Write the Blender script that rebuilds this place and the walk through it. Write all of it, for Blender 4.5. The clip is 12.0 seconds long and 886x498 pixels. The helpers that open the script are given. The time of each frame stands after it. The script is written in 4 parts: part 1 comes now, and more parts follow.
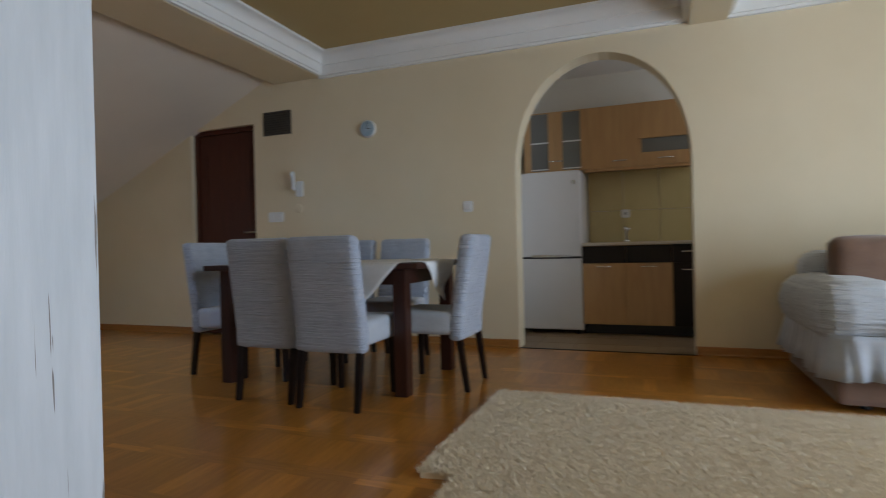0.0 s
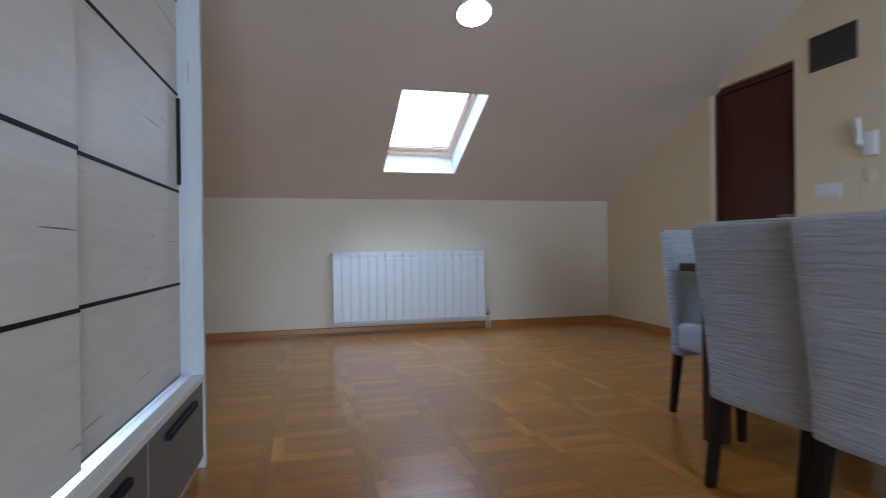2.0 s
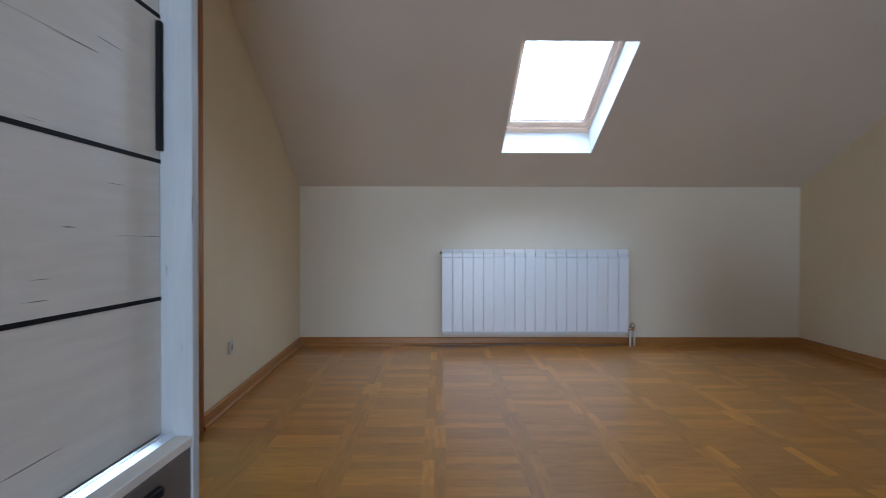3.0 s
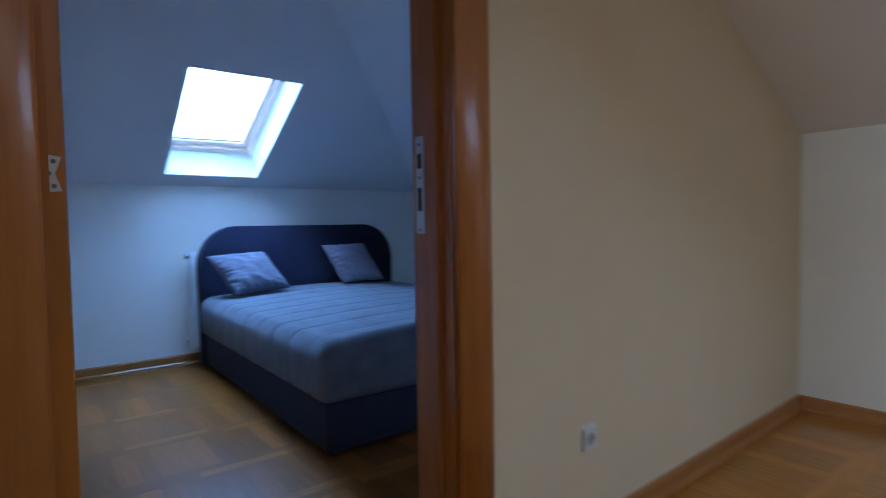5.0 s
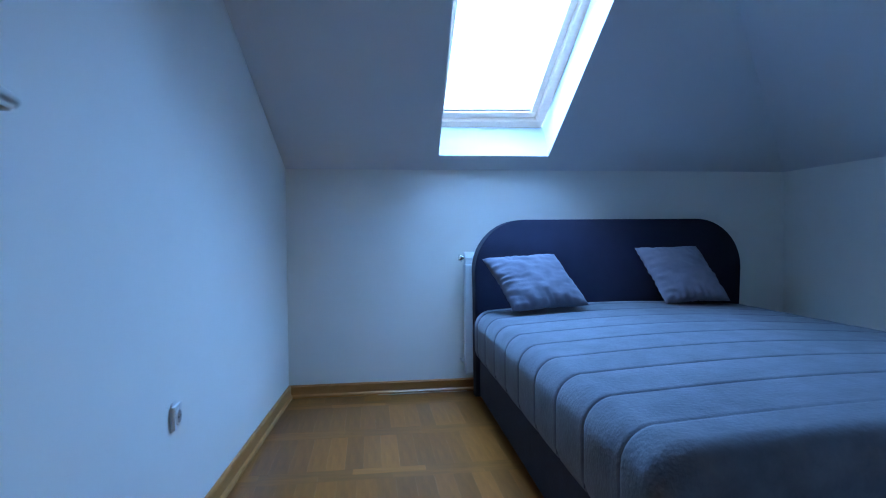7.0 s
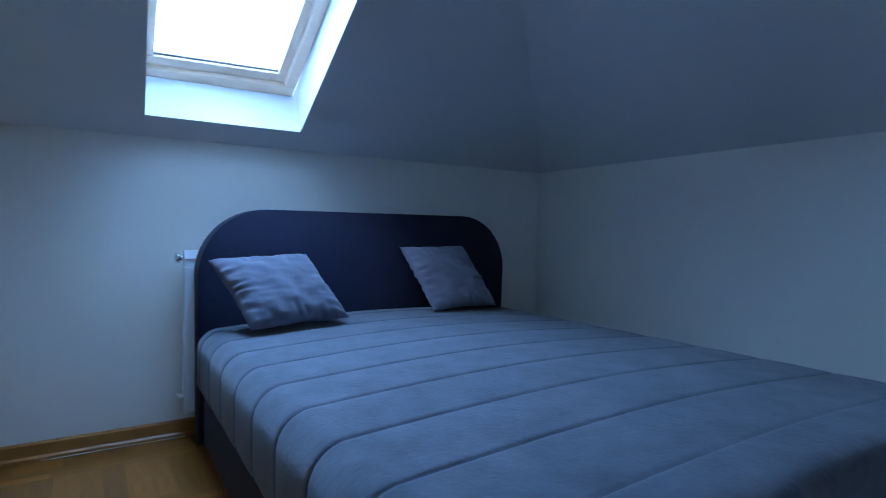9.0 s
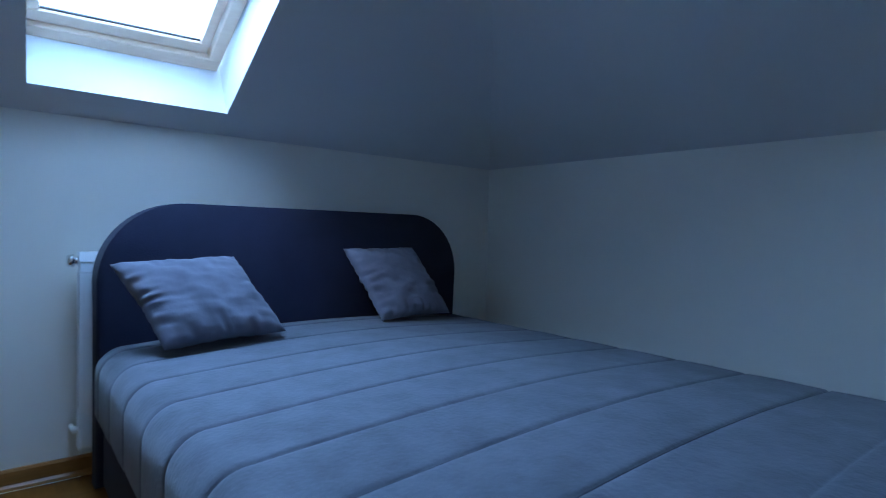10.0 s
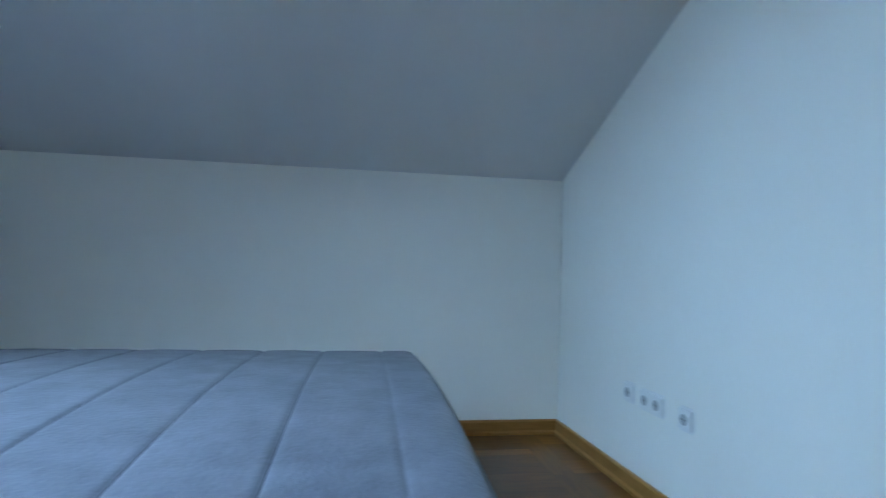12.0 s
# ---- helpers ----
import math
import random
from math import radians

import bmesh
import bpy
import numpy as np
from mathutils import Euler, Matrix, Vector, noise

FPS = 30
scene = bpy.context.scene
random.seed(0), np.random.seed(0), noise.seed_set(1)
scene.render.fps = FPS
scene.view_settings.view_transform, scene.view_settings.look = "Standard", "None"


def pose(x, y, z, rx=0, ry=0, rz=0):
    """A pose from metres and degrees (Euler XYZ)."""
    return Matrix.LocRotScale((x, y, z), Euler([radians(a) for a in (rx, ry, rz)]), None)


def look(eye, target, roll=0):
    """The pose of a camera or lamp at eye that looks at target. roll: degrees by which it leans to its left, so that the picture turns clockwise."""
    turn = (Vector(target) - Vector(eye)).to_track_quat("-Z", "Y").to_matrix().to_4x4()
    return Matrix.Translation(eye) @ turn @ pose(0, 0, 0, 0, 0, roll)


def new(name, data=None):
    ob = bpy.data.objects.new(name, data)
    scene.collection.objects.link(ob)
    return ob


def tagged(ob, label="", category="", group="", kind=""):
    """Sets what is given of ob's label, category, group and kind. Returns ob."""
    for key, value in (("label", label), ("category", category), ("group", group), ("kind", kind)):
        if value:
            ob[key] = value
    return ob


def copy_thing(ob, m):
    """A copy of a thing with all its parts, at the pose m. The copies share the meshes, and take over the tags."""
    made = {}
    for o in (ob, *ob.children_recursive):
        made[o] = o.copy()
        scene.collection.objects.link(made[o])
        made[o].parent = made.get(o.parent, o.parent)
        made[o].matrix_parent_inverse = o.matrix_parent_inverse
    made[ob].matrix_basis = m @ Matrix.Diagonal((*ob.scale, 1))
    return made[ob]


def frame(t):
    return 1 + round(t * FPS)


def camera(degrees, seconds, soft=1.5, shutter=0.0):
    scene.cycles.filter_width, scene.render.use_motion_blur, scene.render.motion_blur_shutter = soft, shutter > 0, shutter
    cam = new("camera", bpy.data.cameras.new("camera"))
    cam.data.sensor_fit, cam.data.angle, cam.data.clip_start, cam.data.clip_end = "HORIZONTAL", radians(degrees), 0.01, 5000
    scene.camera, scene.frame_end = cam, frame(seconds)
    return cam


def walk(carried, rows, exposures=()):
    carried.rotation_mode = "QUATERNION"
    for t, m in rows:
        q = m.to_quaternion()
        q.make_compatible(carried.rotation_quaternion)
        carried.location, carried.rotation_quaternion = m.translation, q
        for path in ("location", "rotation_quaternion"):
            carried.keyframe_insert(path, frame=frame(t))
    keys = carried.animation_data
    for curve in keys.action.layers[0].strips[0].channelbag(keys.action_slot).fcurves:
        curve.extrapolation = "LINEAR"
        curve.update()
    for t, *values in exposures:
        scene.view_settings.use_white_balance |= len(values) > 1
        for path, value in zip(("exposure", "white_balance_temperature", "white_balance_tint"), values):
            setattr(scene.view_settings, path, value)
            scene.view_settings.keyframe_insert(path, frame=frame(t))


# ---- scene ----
cam = camera(77.4, 12.0, soft=1.0, shutter=0.35)
# seconds, stops, kelvin, tint
EXPOSURES = [(0.0, -0.44, 6350, 16), (0.5, -0.18, 6150, 16), (1.0, -0.13, 5950, 16), (2.7, 0.02, 5750, 17), (4.4, -0.28, 5750, 17), (5.0, -0.03, 5500, 17), (5.5, 0.0, 5450, 15), (6.1, 0.18, 5450, 13), (6.5, 0.25, 5450, 12), (8.5, -0.4, 5950, 12),
             (10.0, -0.4, 6250, 12), (11.0, 0.2, 7150, 10), (11.5, 0.45, 7300, 9), (12.0, 0.57, 7800, 8)]

PATH = [
    (0, (6.262, -0.252, 0.861), (5.541, 1.613, 0.854), -1.4),
    (0.5, (6.177, 0.094, 0.871), (5.001, 1.711, 0.869), -1.2),
    (1, (6.114, 0.408, 0.884), (4.548, 1.653, 0.884), -1.0),
    (1.5, (5.945, 0.686, 0.876), (4.136, 1.54, 0.872), -0.7),
    (2, (5.636, 0.924, 0.86), (3.699, 1.419, 0.854), -0.7),
    (2.5, (5.216, 1.087, 0.882), (3.219, 1.203, 0.877), -0.7),
    (2.7, (5.035, 1.128, 0.875), (3.037, 1.215, 0.865), -0.4),
    (4.3, (3.481, 1.388, 0.914), (1.736, 0.41, 0.875), 0.7),
    (4.5, (3.349, 1.281, 0.897), (1.728, 0.11, 0.875), 0.4),
    (5, (3.071, 1.075, 0.944), (1.846, -0.503, 0.859), -1.0),
    (5.2, (2.944, 0.996, 0.932), (1.989, -0.76, 0.865), -0.9),
    (5.5, (2.84, 0.849, 0.933), (2.207, -1.047, 0.868), -1.3),
    (6, (2.739, 0.553, 0.934), (2.39, -1.415, 0.862), -1.1),
    (6.3, (2.733, 0.375, 0.91), (2.471, -1.607, 0.851), -1.0),
    (6.5, (2.717, 0.27, 0.899), (2.458, -1.713, 0.843), -0.8),
    (6.7, (2.689, 0.156, 0.885), (2.433, -1.827, 0.834), -0.6),
    (8.3, (2.455, -0.438, 0.885), (1.752, -2.309, 0.835), 0.5),
    (8.5, (2.474, -0.493, 0.885), (1.614, -2.298, 0.835), 0.9),
    (9, (2.453, -0.537, 0.878), (1.368, -2.216, 0.82), 0.8),
    (9.5, (2.408, -0.666, 0.877), (1.208, -2.266, 0.816), 1.4),
    (10, (2.38, -0.809, 0.885), (1.089, -2.336, 0.826), 1.4),
    (10.5, (2.413, -1.013, 0.866), (0.841, -2.25, 0.832), 1.9),
    (11, (2.561, -1.075, 0.873), (0.682, -1.758, 0.852), 1.8),
    (11.5, (2.674, -1.18, 0.871), (0.684, -1.376, 0.873), 1.8),
    (12, (2.741, -1.169, 0.83), (0.767, -0.846, 0.878), 1.7),
]
walk(cam, [(t, look(eye, target, roll)) for t, eye, target, roll in PATH], EXPOSURES)

# ---- light ----
world = bpy.data.worlds.new("sky")
scene.world = world
world.use_nodes = True
wn = world.node_tree
sky = wn.nodes.new("ShaderNodeTexSky")
sky.sky_type = 'NISHITA'
sky.sun_disc = False
sky.sun_elevation, sky.sun_rotation = radians(52), radians(70)
wn.links.new(sky.outputs[0], wn.nodes["Background"].inputs[0])
wn.nodes["Background"].inputs[1].default_value = 0.1

sun = new("sun", bpy.data.lights.new("sun", "SUN"))
sun.data.energy, sun.data.angle, sun.data.color = 0.6, radians(20), (1.0, 0.96, 0.9)
sun.matrix_world = look((0, 0, 10), (-5.6, -2.0, 2.4))


def area(name, eye, target, w, h, watts, colour):
    ob = new(name, bpy.data.lights.new(name, "AREA"))
    ob.data.shape, ob.data.size, ob.data.size_y = 'RECTANGLE', w, h
    ob.data.energy, ob.data.color = watts, colour
    ob.matrix_world = look(eye, target)
    return ob


# daylight in the openings: living room skylight, bedroom skylight, balcony window
area("skylight_daylight_living", (0.868, 2.007, 2.034), (0.868 + 0.418, 2.007, 2.034 - 0.909), 0.72, 1.20, 27, (0.60, 0.82, 1.0))
area("skylight_daylight_bedroom", (1.965, -3.34, 2.40), (1.965, -2.50, 1.55), 3.0, 3.0, 820, (0.28, 0.555, 1.0))
area("skylight_glow_bedroom", (1.965, -2.606, 1.768), (1.965, -2.606 + 0.425, 1.768 - 0.905), 0.66, 1.12, 14, (0.28, 0.555, 1.0))
area("balcony_daylight", (9.75, 1.4, 1.15), (8.0, 1.4, 1.1), 2.4, 2.2, 225, (0.66, 0.84, 1.0))
# added fill lamp inside the kitchen; no opening is built behind it
area("kitchen_fill", (7.9, 5.0, 1.9), (6.0, 5.1, 1.8), 0.9, 1.0, 9, (0.8, 0.9, 1.0))

# ---- materials ----
def node(nt, kind, **sockets):
    n = nt.nodes.new(kind)
    for k, v in sockets.items():
        n.inputs[k.replace("_", " ")].default_value = v
    return n


def mat(name, a, b=None, rough=0.6, scale=6.0, stretch=(1, 1, 1), metal=0.0, bump=0.0, bump_scale=60.0, spec=0.5,
        sheen=0.0, coat=0.0, emit=None, vary=0.0, coords="Object", detail=5.0, rough_vary=0.0, tail=1.0, coat_rough=0.29):
    """A surface: colour between a and b by noise, fine relief, and a little change from piece to piece."""
    m = bpy.data.materials.new(name)
    m.use_nodes = True
    nt = m.node_tree
    bs = nt.nodes["Principled BSDF"]
    bs.inputs["Roughness"].default_value, bs.inputs["Metallic"].default_value = rough, metal
    bs.inputs["Specular IOR Level"].default_value = spec
    bs.inputs["Sheen Weight"].default_value, bs.inputs["Coat Weight"].default_value = sheen, coat
    bs.inputs["Coat Roughness"].default_value = coat_rough
    co = nt.nodes.new("ShaderNodeTexCoord")
    mp = nt.nodes.new("ShaderNodeMapping")
    mp.inputs["Scale"].default_value = stretch
    nt.links.new(co.outputs[coords], mp.inputs[0])
    no = node(nt, "ShaderNodeTexNoise", Scale=scale, Detail=detail, Roughness=0.6)
    nt.links.new(mp.outputs[0], no.inputs["Vector"])
    ramp = nt.nodes.new("ShaderNodeValToRGB")
    ramp.color_ramp.elements[0].position, ramp.color_ramp.elements[1].position = 0.3, 0.7
    ramp.color_ramp.elements[0].color = (*a, 1)
    ramp.color_ramp.elements[1].color = (*(b or a), 1)
    nt.links.new(no.outputs[0], ramp.inputs[0])
    out = ramp.outputs[0]
    if vary:
        geo, oi = nt.nodes.new("ShaderNodeNewGeometry"), nt.nodes.new("ShaderNodeObjectInfo")
        add = nt.nodes.new("ShaderNodeMath")
        add.operation = 'ADD'
        nt.links.new(geo.outputs["Random Per Island"], add.inputs[0])
        nt.links.new(oi.outputs["Random"], add.inputs[1])
        fr = nt.nodes.new("ShaderNodeMath")
        fr.operation = 'FRACT'
        nt.links.new(add.outputs[0], fr.inputs[0])
        pw = nt.nodes.new("ShaderNodeMath")      # tail over 1: most pieces alike, a few pale ones
        pw.operation = 'POWER'
        pw.inputs[1].default_value = tail
        nt.links.new(fr.outputs[0], pw.inputs[0])
        mr = node(nt, "ShaderNodeMapRange", To_Min=1 - 2 * vary / (1 + tail), To_Max=1 + 2 * vary * tail / (1 + tail))
        nt.links.new(pw.outputs[0], mr.inputs[0])
        hs = nt.nodes.new("ShaderNodeHueSaturation")
        nt.links.new(out, hs.inputs["Color"])
        nt.links.new(mr.outputs[0], hs.inputs["Value"])
        out = hs.outputs[0]
    nt.links.new(out, bs.inputs["Base Color"])
    if rough_vary:
        r = node(nt, "ShaderNodeMapRange", To_Min=rough - rough_vary, To_Max=rough + rough_vary)
        n2 = node(nt, "ShaderNodeTexNoise", Scale=2.3, Detail=3.0)
        nt.links.new(co.outputs[coords], n2.inputs["Vector"])
        nt.links.new(n2.outputs[0], r.inputs[0])
        nt.links.new(r.outputs[0], bs.inputs["Roughness"])
    if bump:
        nb = node(nt, "ShaderNodeTexNoise", Scale=bump_scale, Detail=4.0)
        nt.links.new(mp.outputs[0], nb.inputs["Vector"])
        bu = node(nt, "ShaderNodeBump", Strength=bump, Distance=0.01)
        nt.links.new(nb.outputs[0], bu.inputs["Height"])
        nt.links.new(bu.outputs[0], bs.inputs["Normal"])
    if emit:
        bs.inputs["Emission Color"].default_value, bs.inputs["Emission Strength"].default_value = (*emit[0], 1), emit[1]
    return m


def crinkle(name, a, b, across, strength):
    """Stretch cloth with gathered ripples; across names the axis the ripples follow one another along."""
    m = mat(name, a, b, rough=0.85, scale=9, sheen=0.3)
    nt = m.node_tree
    bs = nt.nodes["Principled BSDF"]
    co = nt.nodes.new("ShaderNodeTexCoord")
    mp = nt.nodes.new("ShaderNodeMapping")
    mp.inputs["Scale"].default_value = [62.0 if axis == across else 5.0 for axis in "XYZ"]
    nt.links.new(co.outputs["Object"], mp.inputs[0])
    wv = node(nt, "ShaderNodeTexNoise", Scale=1.0, Detail=3.0, Roughness=0.55, Distortion=0.8)
    nt.links.new(mp.outputs[0], wv.inputs["Vector"])
    bu = node(nt, "ShaderNodeBump", Strength=strength, Distance=0.018)
    nt.links.new(wv.outputs[0], bu.inputs["Height"])
    nt.links.new(bu.outputs[0], bs.inputs["Normal"])
    return m


CREAM = mat("cream_wall_paint", (0.71, 0.60, 0.41), (0.75, 0.64, 0.45), rough=0.75, scale=1.5, bump=0.08, bump_scale=180)
PALE = mat("pale_wall_paint", (0.80, 0.78, 0.72), (0.84, 0.82, 0.76), rough=0.75, scale=1.5, bump=0.08, bump_scale=180)
KNEEPAINT = mat("low_wall_paint", (0.71, 0.645, 0.52), (0.75, 0.685, 0.56), rough=0.75, scale=1.5, bump=0.08, bump_scale=180)
SLOPE = mat("slope_paint", (0.68, 0.61, 0.52), (0.72, 0.65, 0.56), rough=0.8, scale=1.3, bump=0.06, bump_scale=160)
BED_SLOPE = mat("bedroom_slope_paint", (0.70, 0.70, 0.70), (0.74, 0.74, 0.74), rough=0.8, scale=1.3, bump=0.06, bump_scale=160)
OCHRE = mat("ochre_ceiling_paint", (0.44, 0.33, 0.14), (0.48, 0.36, 0.16), rough=0.7, scale=1.2, bump=0.05)
WHITE = mat("white_plaster", (0.80, 0.79, 0.76), (0.84, 0.83, 0.80), rough=0.6, scale=3)
REVEAL = mat("reveal_white", (0.82, 0.83, 0.83), (0.85, 0.86, 0.86), rough=0.5, scale=3)
PLANK = mat("oak_parquet", (0.35, 0.135, 0.018), (0.49, 0.205, 0.031), rough=0.285, scale=4.0, stretch=(12, 1.6, 1), vary=0.20, tail=3.0, coat=0.45, coat_rough=0.13, rough_vary=0.008, spec=0.32, detail=4)
STRIP = mat("oak_running_strip", (0.36, 0.140, 0.019), (0.50, 0.212, 0.033), rough=0.285, scale=4.0, stretch=(1.6, 12, 1), vary=0.26, tail=3.0, coat=0.45, coat_rough=0.13, rough_vary=0.008, spec=0.32, detail=4)
# bedroom: the same oak, redder, with the room's dimmer light put into its colour
BEDPLANK = mat("dimmed_oak_parquet", (0.165, 0.054, 0.009), (0.235, 0.084, 0.014), rough=0.295, scale=4.0, stretch=(12, 1.6, 1), vary=0.34, tail=3.0, coat=0.25, coat_rough=0.15, rough_vary=0.012, spec=0.22, detail=4)
BEDSTRIP = mat("dimmed_oak_strip", (0.175, 0.060, 0.010), (0.255, 0.094, 0.017), rough=0.295, scale=4.0, stretch=(1.6, 12, 1), vary=0.34, tail=3.0, coat=0.25, coat_rough=0.15, rough_vary=0.012, spec=0.22, detail=4)
GROUT = mat("dark_joint", (0.20, 0.09, 0.03), rough=0.7)
SKIRT = mat("oak_baseboard", (0.33, 0.14, 0.032), (0.42, 0.18, 0.045), rough=0.35, scale=8, stretch=(1, 1, 6), bump=0.04)
JAMB = mat("cherry_veneer", (0.33, 0.115, 0.020), (0.44, 0.165, 0.034), rough=0.3, scale=5, stretch=(9, 9, 0.6), coat=0.12, bump=0.03)
LEAFWOOD = mat("cherry_leaf_veneer", (0.38, 0.135, 0.018), (0.46, 0.172, 0.026), rough=0.3, scale=5, stretch=(9, 9, 0.6), spec=0.4, bump=0.02)
DARKDOOR = mat("mahogany_door", (0.055, 0.013, 0.006), (0.085, 0.022, 0.010), rough=0.45, scale=5, stretch=(9, 9, 0.6), spec=0.3)
def cracked(m, stretch, scale, at):
    """Adds dark drying cracks, drawn out along the grain, to a wood."""
    nt = m.node_tree
    bs = nt.nodes["Principled BSDF"]
    old = bs.inputs["Base Color"].links[0].from_socket
    co, mp = nt.nodes.new("ShaderNodeTexCoord"), nt.nodes.new("ShaderNodeMapping")
    mp.inputs["Scale"].default_value = stretch
    nt.links.new(co.outputs["Object"], mp.inputs[0])
    no = node(nt, "ShaderNodeTexNoise", Scale=scale, Detail=2.5, Roughness=0.55, Distortion=0.4)
    nt.links.new(mp.outputs[0], no.inputs["Vector"])
    ra = nt.nodes.new("ShaderNodeValToRGB")
    ra.color_ramp.elements[0].position, ra.color_ramp.elements[1].position = at, at + 0.012
    nt.links.new(no.outputs[0], ra.inputs[0])
    mx = nt.nodes.new("ShaderNodeMix")
    mx.data_type = 'RGBA'
    nt.links.new(ra.outputs[0], mx.inputs["Factor"])
    nt.links.new(old, mx.inputs["A"])
    mx.inputs["B"].default_value = (0.17, 0.15, 0.13, 1)
    nt.links.new(mx.outputs["Result"], bs.inputs["Base Color"])
    return m


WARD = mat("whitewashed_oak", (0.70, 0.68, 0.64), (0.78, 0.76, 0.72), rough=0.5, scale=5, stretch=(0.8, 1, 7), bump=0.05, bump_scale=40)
# side panels: shade and blue daylight are mixed into the wood's colour
WARDSIDE = mat("shaded_whitewashed_oak_upright", (0.46, 0.49, 0.51), (0.54, 0.565, 0.585), rough=0.5, scale=5, stretch=(7, 7, 0.8), bump=0.05, bump_scale=40)
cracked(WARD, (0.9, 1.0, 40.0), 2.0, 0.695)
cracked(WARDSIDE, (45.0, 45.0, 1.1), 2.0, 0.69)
BLACKLINE = mat("black_strip", (0.012, 0.012, 0.014), rough=0.65, spec=0.15)
TAUPE = mat("taupe_drawer_front", (0.13, 0.115, 0.105), (0.15, 0.13, 0.12), rough=0.5)
SOCKETWELL = mat("shaded_socket_plastic", (0.34, 0.34, 0.34), rough=0.4)
ALU = mat("brushed_aluminium", (0.75, 0.78, 0.82), rough=0.25, metal=1.0)
CHROME = mat("chrome", (0.8, 0.8, 0.8), rough=0.12, metal=1.0)
NICKEL = mat("satin_nickel", (0.55, 0.53, 0.50), rough=0.3, metal=1.0)
ENAMEL = mat("radiator_enamel", (0.72, 0.75, 0.78), (0.76, 0.78, 0.81), rough=0.3, scale=3)
PLASTIC = mat("white_plastic", (0.74, 0.74, 0.72), rough=0.35)
DARKWOOD = mat("dark_stained_wood", (0.007, 0.004, 0.003), (0.013, 0.006, 0.005), rough=0.4, scale=5, stretch=(8, 8, 0.8), spec=0.35)
TABLEWOOD = mat("mahogany_table", (0.030, 0.009, 0.005), (0.05, 0.015, 0.008), rough=0.38, scale=5, stretch=(8, 8, 0.8), spec=0.4)
COVER = crinkle("crinkled_grey_cover", (0.36, 0.40, 0.48), (0.44, 0.48, 0.56), 'Z', 0.9)
COVERFLAT = mat("grey_cover_side", (0.44, 0.47, 0.52), (0.50, 0.53, 0.58), rough=0.85, scale=12, bump=0.25, bump_scale=50, sheen=0.3)
CLOTH = mat("white_tablecloth", (0.72, 0.72, 0.72), (0.78, 0.78, 0.78), rough=0.9, scale=30, bump=0.15, bump_scale=220)
SOFA = crinkle("crinkled_sofa_cover", (0.42, 0.43, 0.45), (0.48, 0.50, 0.53), 'Z', 0.9)
SOFASKIRT = mat("ruffled_skirt_cloth", (0.38, 0.40, 0.44), (0.45, 0.47, 0.51), rough=0.85, scale=14, bump=0.15, sheen=0.3)
BROWN = mat("brown_suede", (0.13, 0.070, 0.042), (0.18, 0.098, 0.060), rough=0.9, scale=7, sheen=0.4, bump=0.2)
RUG = mat("cream_shag", (0.76, 0.63, 0.45), (0.86, 0.75, 0.58), rough=0.95, scale=30, vary=0.05, sheen=0.2)
NAVY = mat("navy_velvet", (0.006, 0.008, 0.024), (0.010, 0.013, 0.036), rough=0.85, scale=6, sheen=0.06, bump=0.15, bump_scale=150, spec=0.2)
BASEGREY = mat("bed_base_cloth", (0.020, 0.021, 0.034), (0.028, 0.029, 0.046), rough=0.9, scale=9, sheen=0.03, bump=0.15, bump_scale=150, spec=0.2)
VELVET = mat("grey_velvet", (0.078, 0.086, 0.104), (0.132, 0.140, 0.166), rough=0.85, scale=11, sheen=0.18, bump=0.2, bump_scale=90, detail=12, spec=0.2)
PILLOW = mat("pillow_velvet", (0.125, 0.13, 0.17), (0.185, 0.19, 0.24), rough=0.85, scale=6, sheen=0.12, bump=0.3, bump_scale=30, spec=0.2)
PIPING = mat("seam_thread", (0.055, 0.06, 0.08), rough=0.9)
BEECH = mat("beech_laminate", (0.44, 0.25, 0.11), (0.52, 0.31, 0.14), rough=0.4, scale=4, stretch=(6, 6, 0.7), bump=0.02)
WENGE = mat("wenge_laminate", (0.010, 0.006, 0.005), (0.016, 0.009, 0.007), rough=0.45, scale=4, stretch=(6, 6, 0.7), spec=0.3)
FRIDGE = mat("fridge_enamel", (0.62, 0.595, 0.58), (0.65, 0.625, 0.61), rough=0.35, scale=2)
TILE = mat("ochre_wall_tile", (0.45, 0.36, 0.16), (0.50, 0.40, 0.19), rough=0.2, scale=3, vary=0.04)
FLOORTILE = mat("beige_floor_tile", (0.23, 0.155, 0.085), (0.29, 0.20, 0.115), rough=0.4, scale=4, vary=0.05)
TOP = mat("stone_worktop", (0.50, 0.44, 0.36), (0.62, 0.55, 0.46), rough=0.35, scale=60)
BLACK = mat("black_plastic", (0.02, 0.02, 0.02), rough=0.5)
VENT = mat("brown_vent_metal", (0.05, 0.045, 0.035), (0.07, 0.06, 0.05), rough=0.5)
SASH = mat("lacquered_pine_sash", (0.76, 0.55, 0.40), (0.82, 0.62, 0.47), rough=0.35, scale=6, stretch=(1, 8, 1))
BLUEGLASS = mat("blue_clock_face", (0.25, 0.36, 0.42), (0.45, 0.55, 0.60), rough=0.1, scale=14)
LAMP = mat("lit_diffuser", (0.9, 0.9, 0.9), rough=0.5, emit=((1.0, 0.97, 0.92), 14.0))
GLOW = mat("overcast_backdrop", (0.9, 0.93, 1.0), rough=1.0, emit=((0.86, 0.93, 1.0), 6.0))


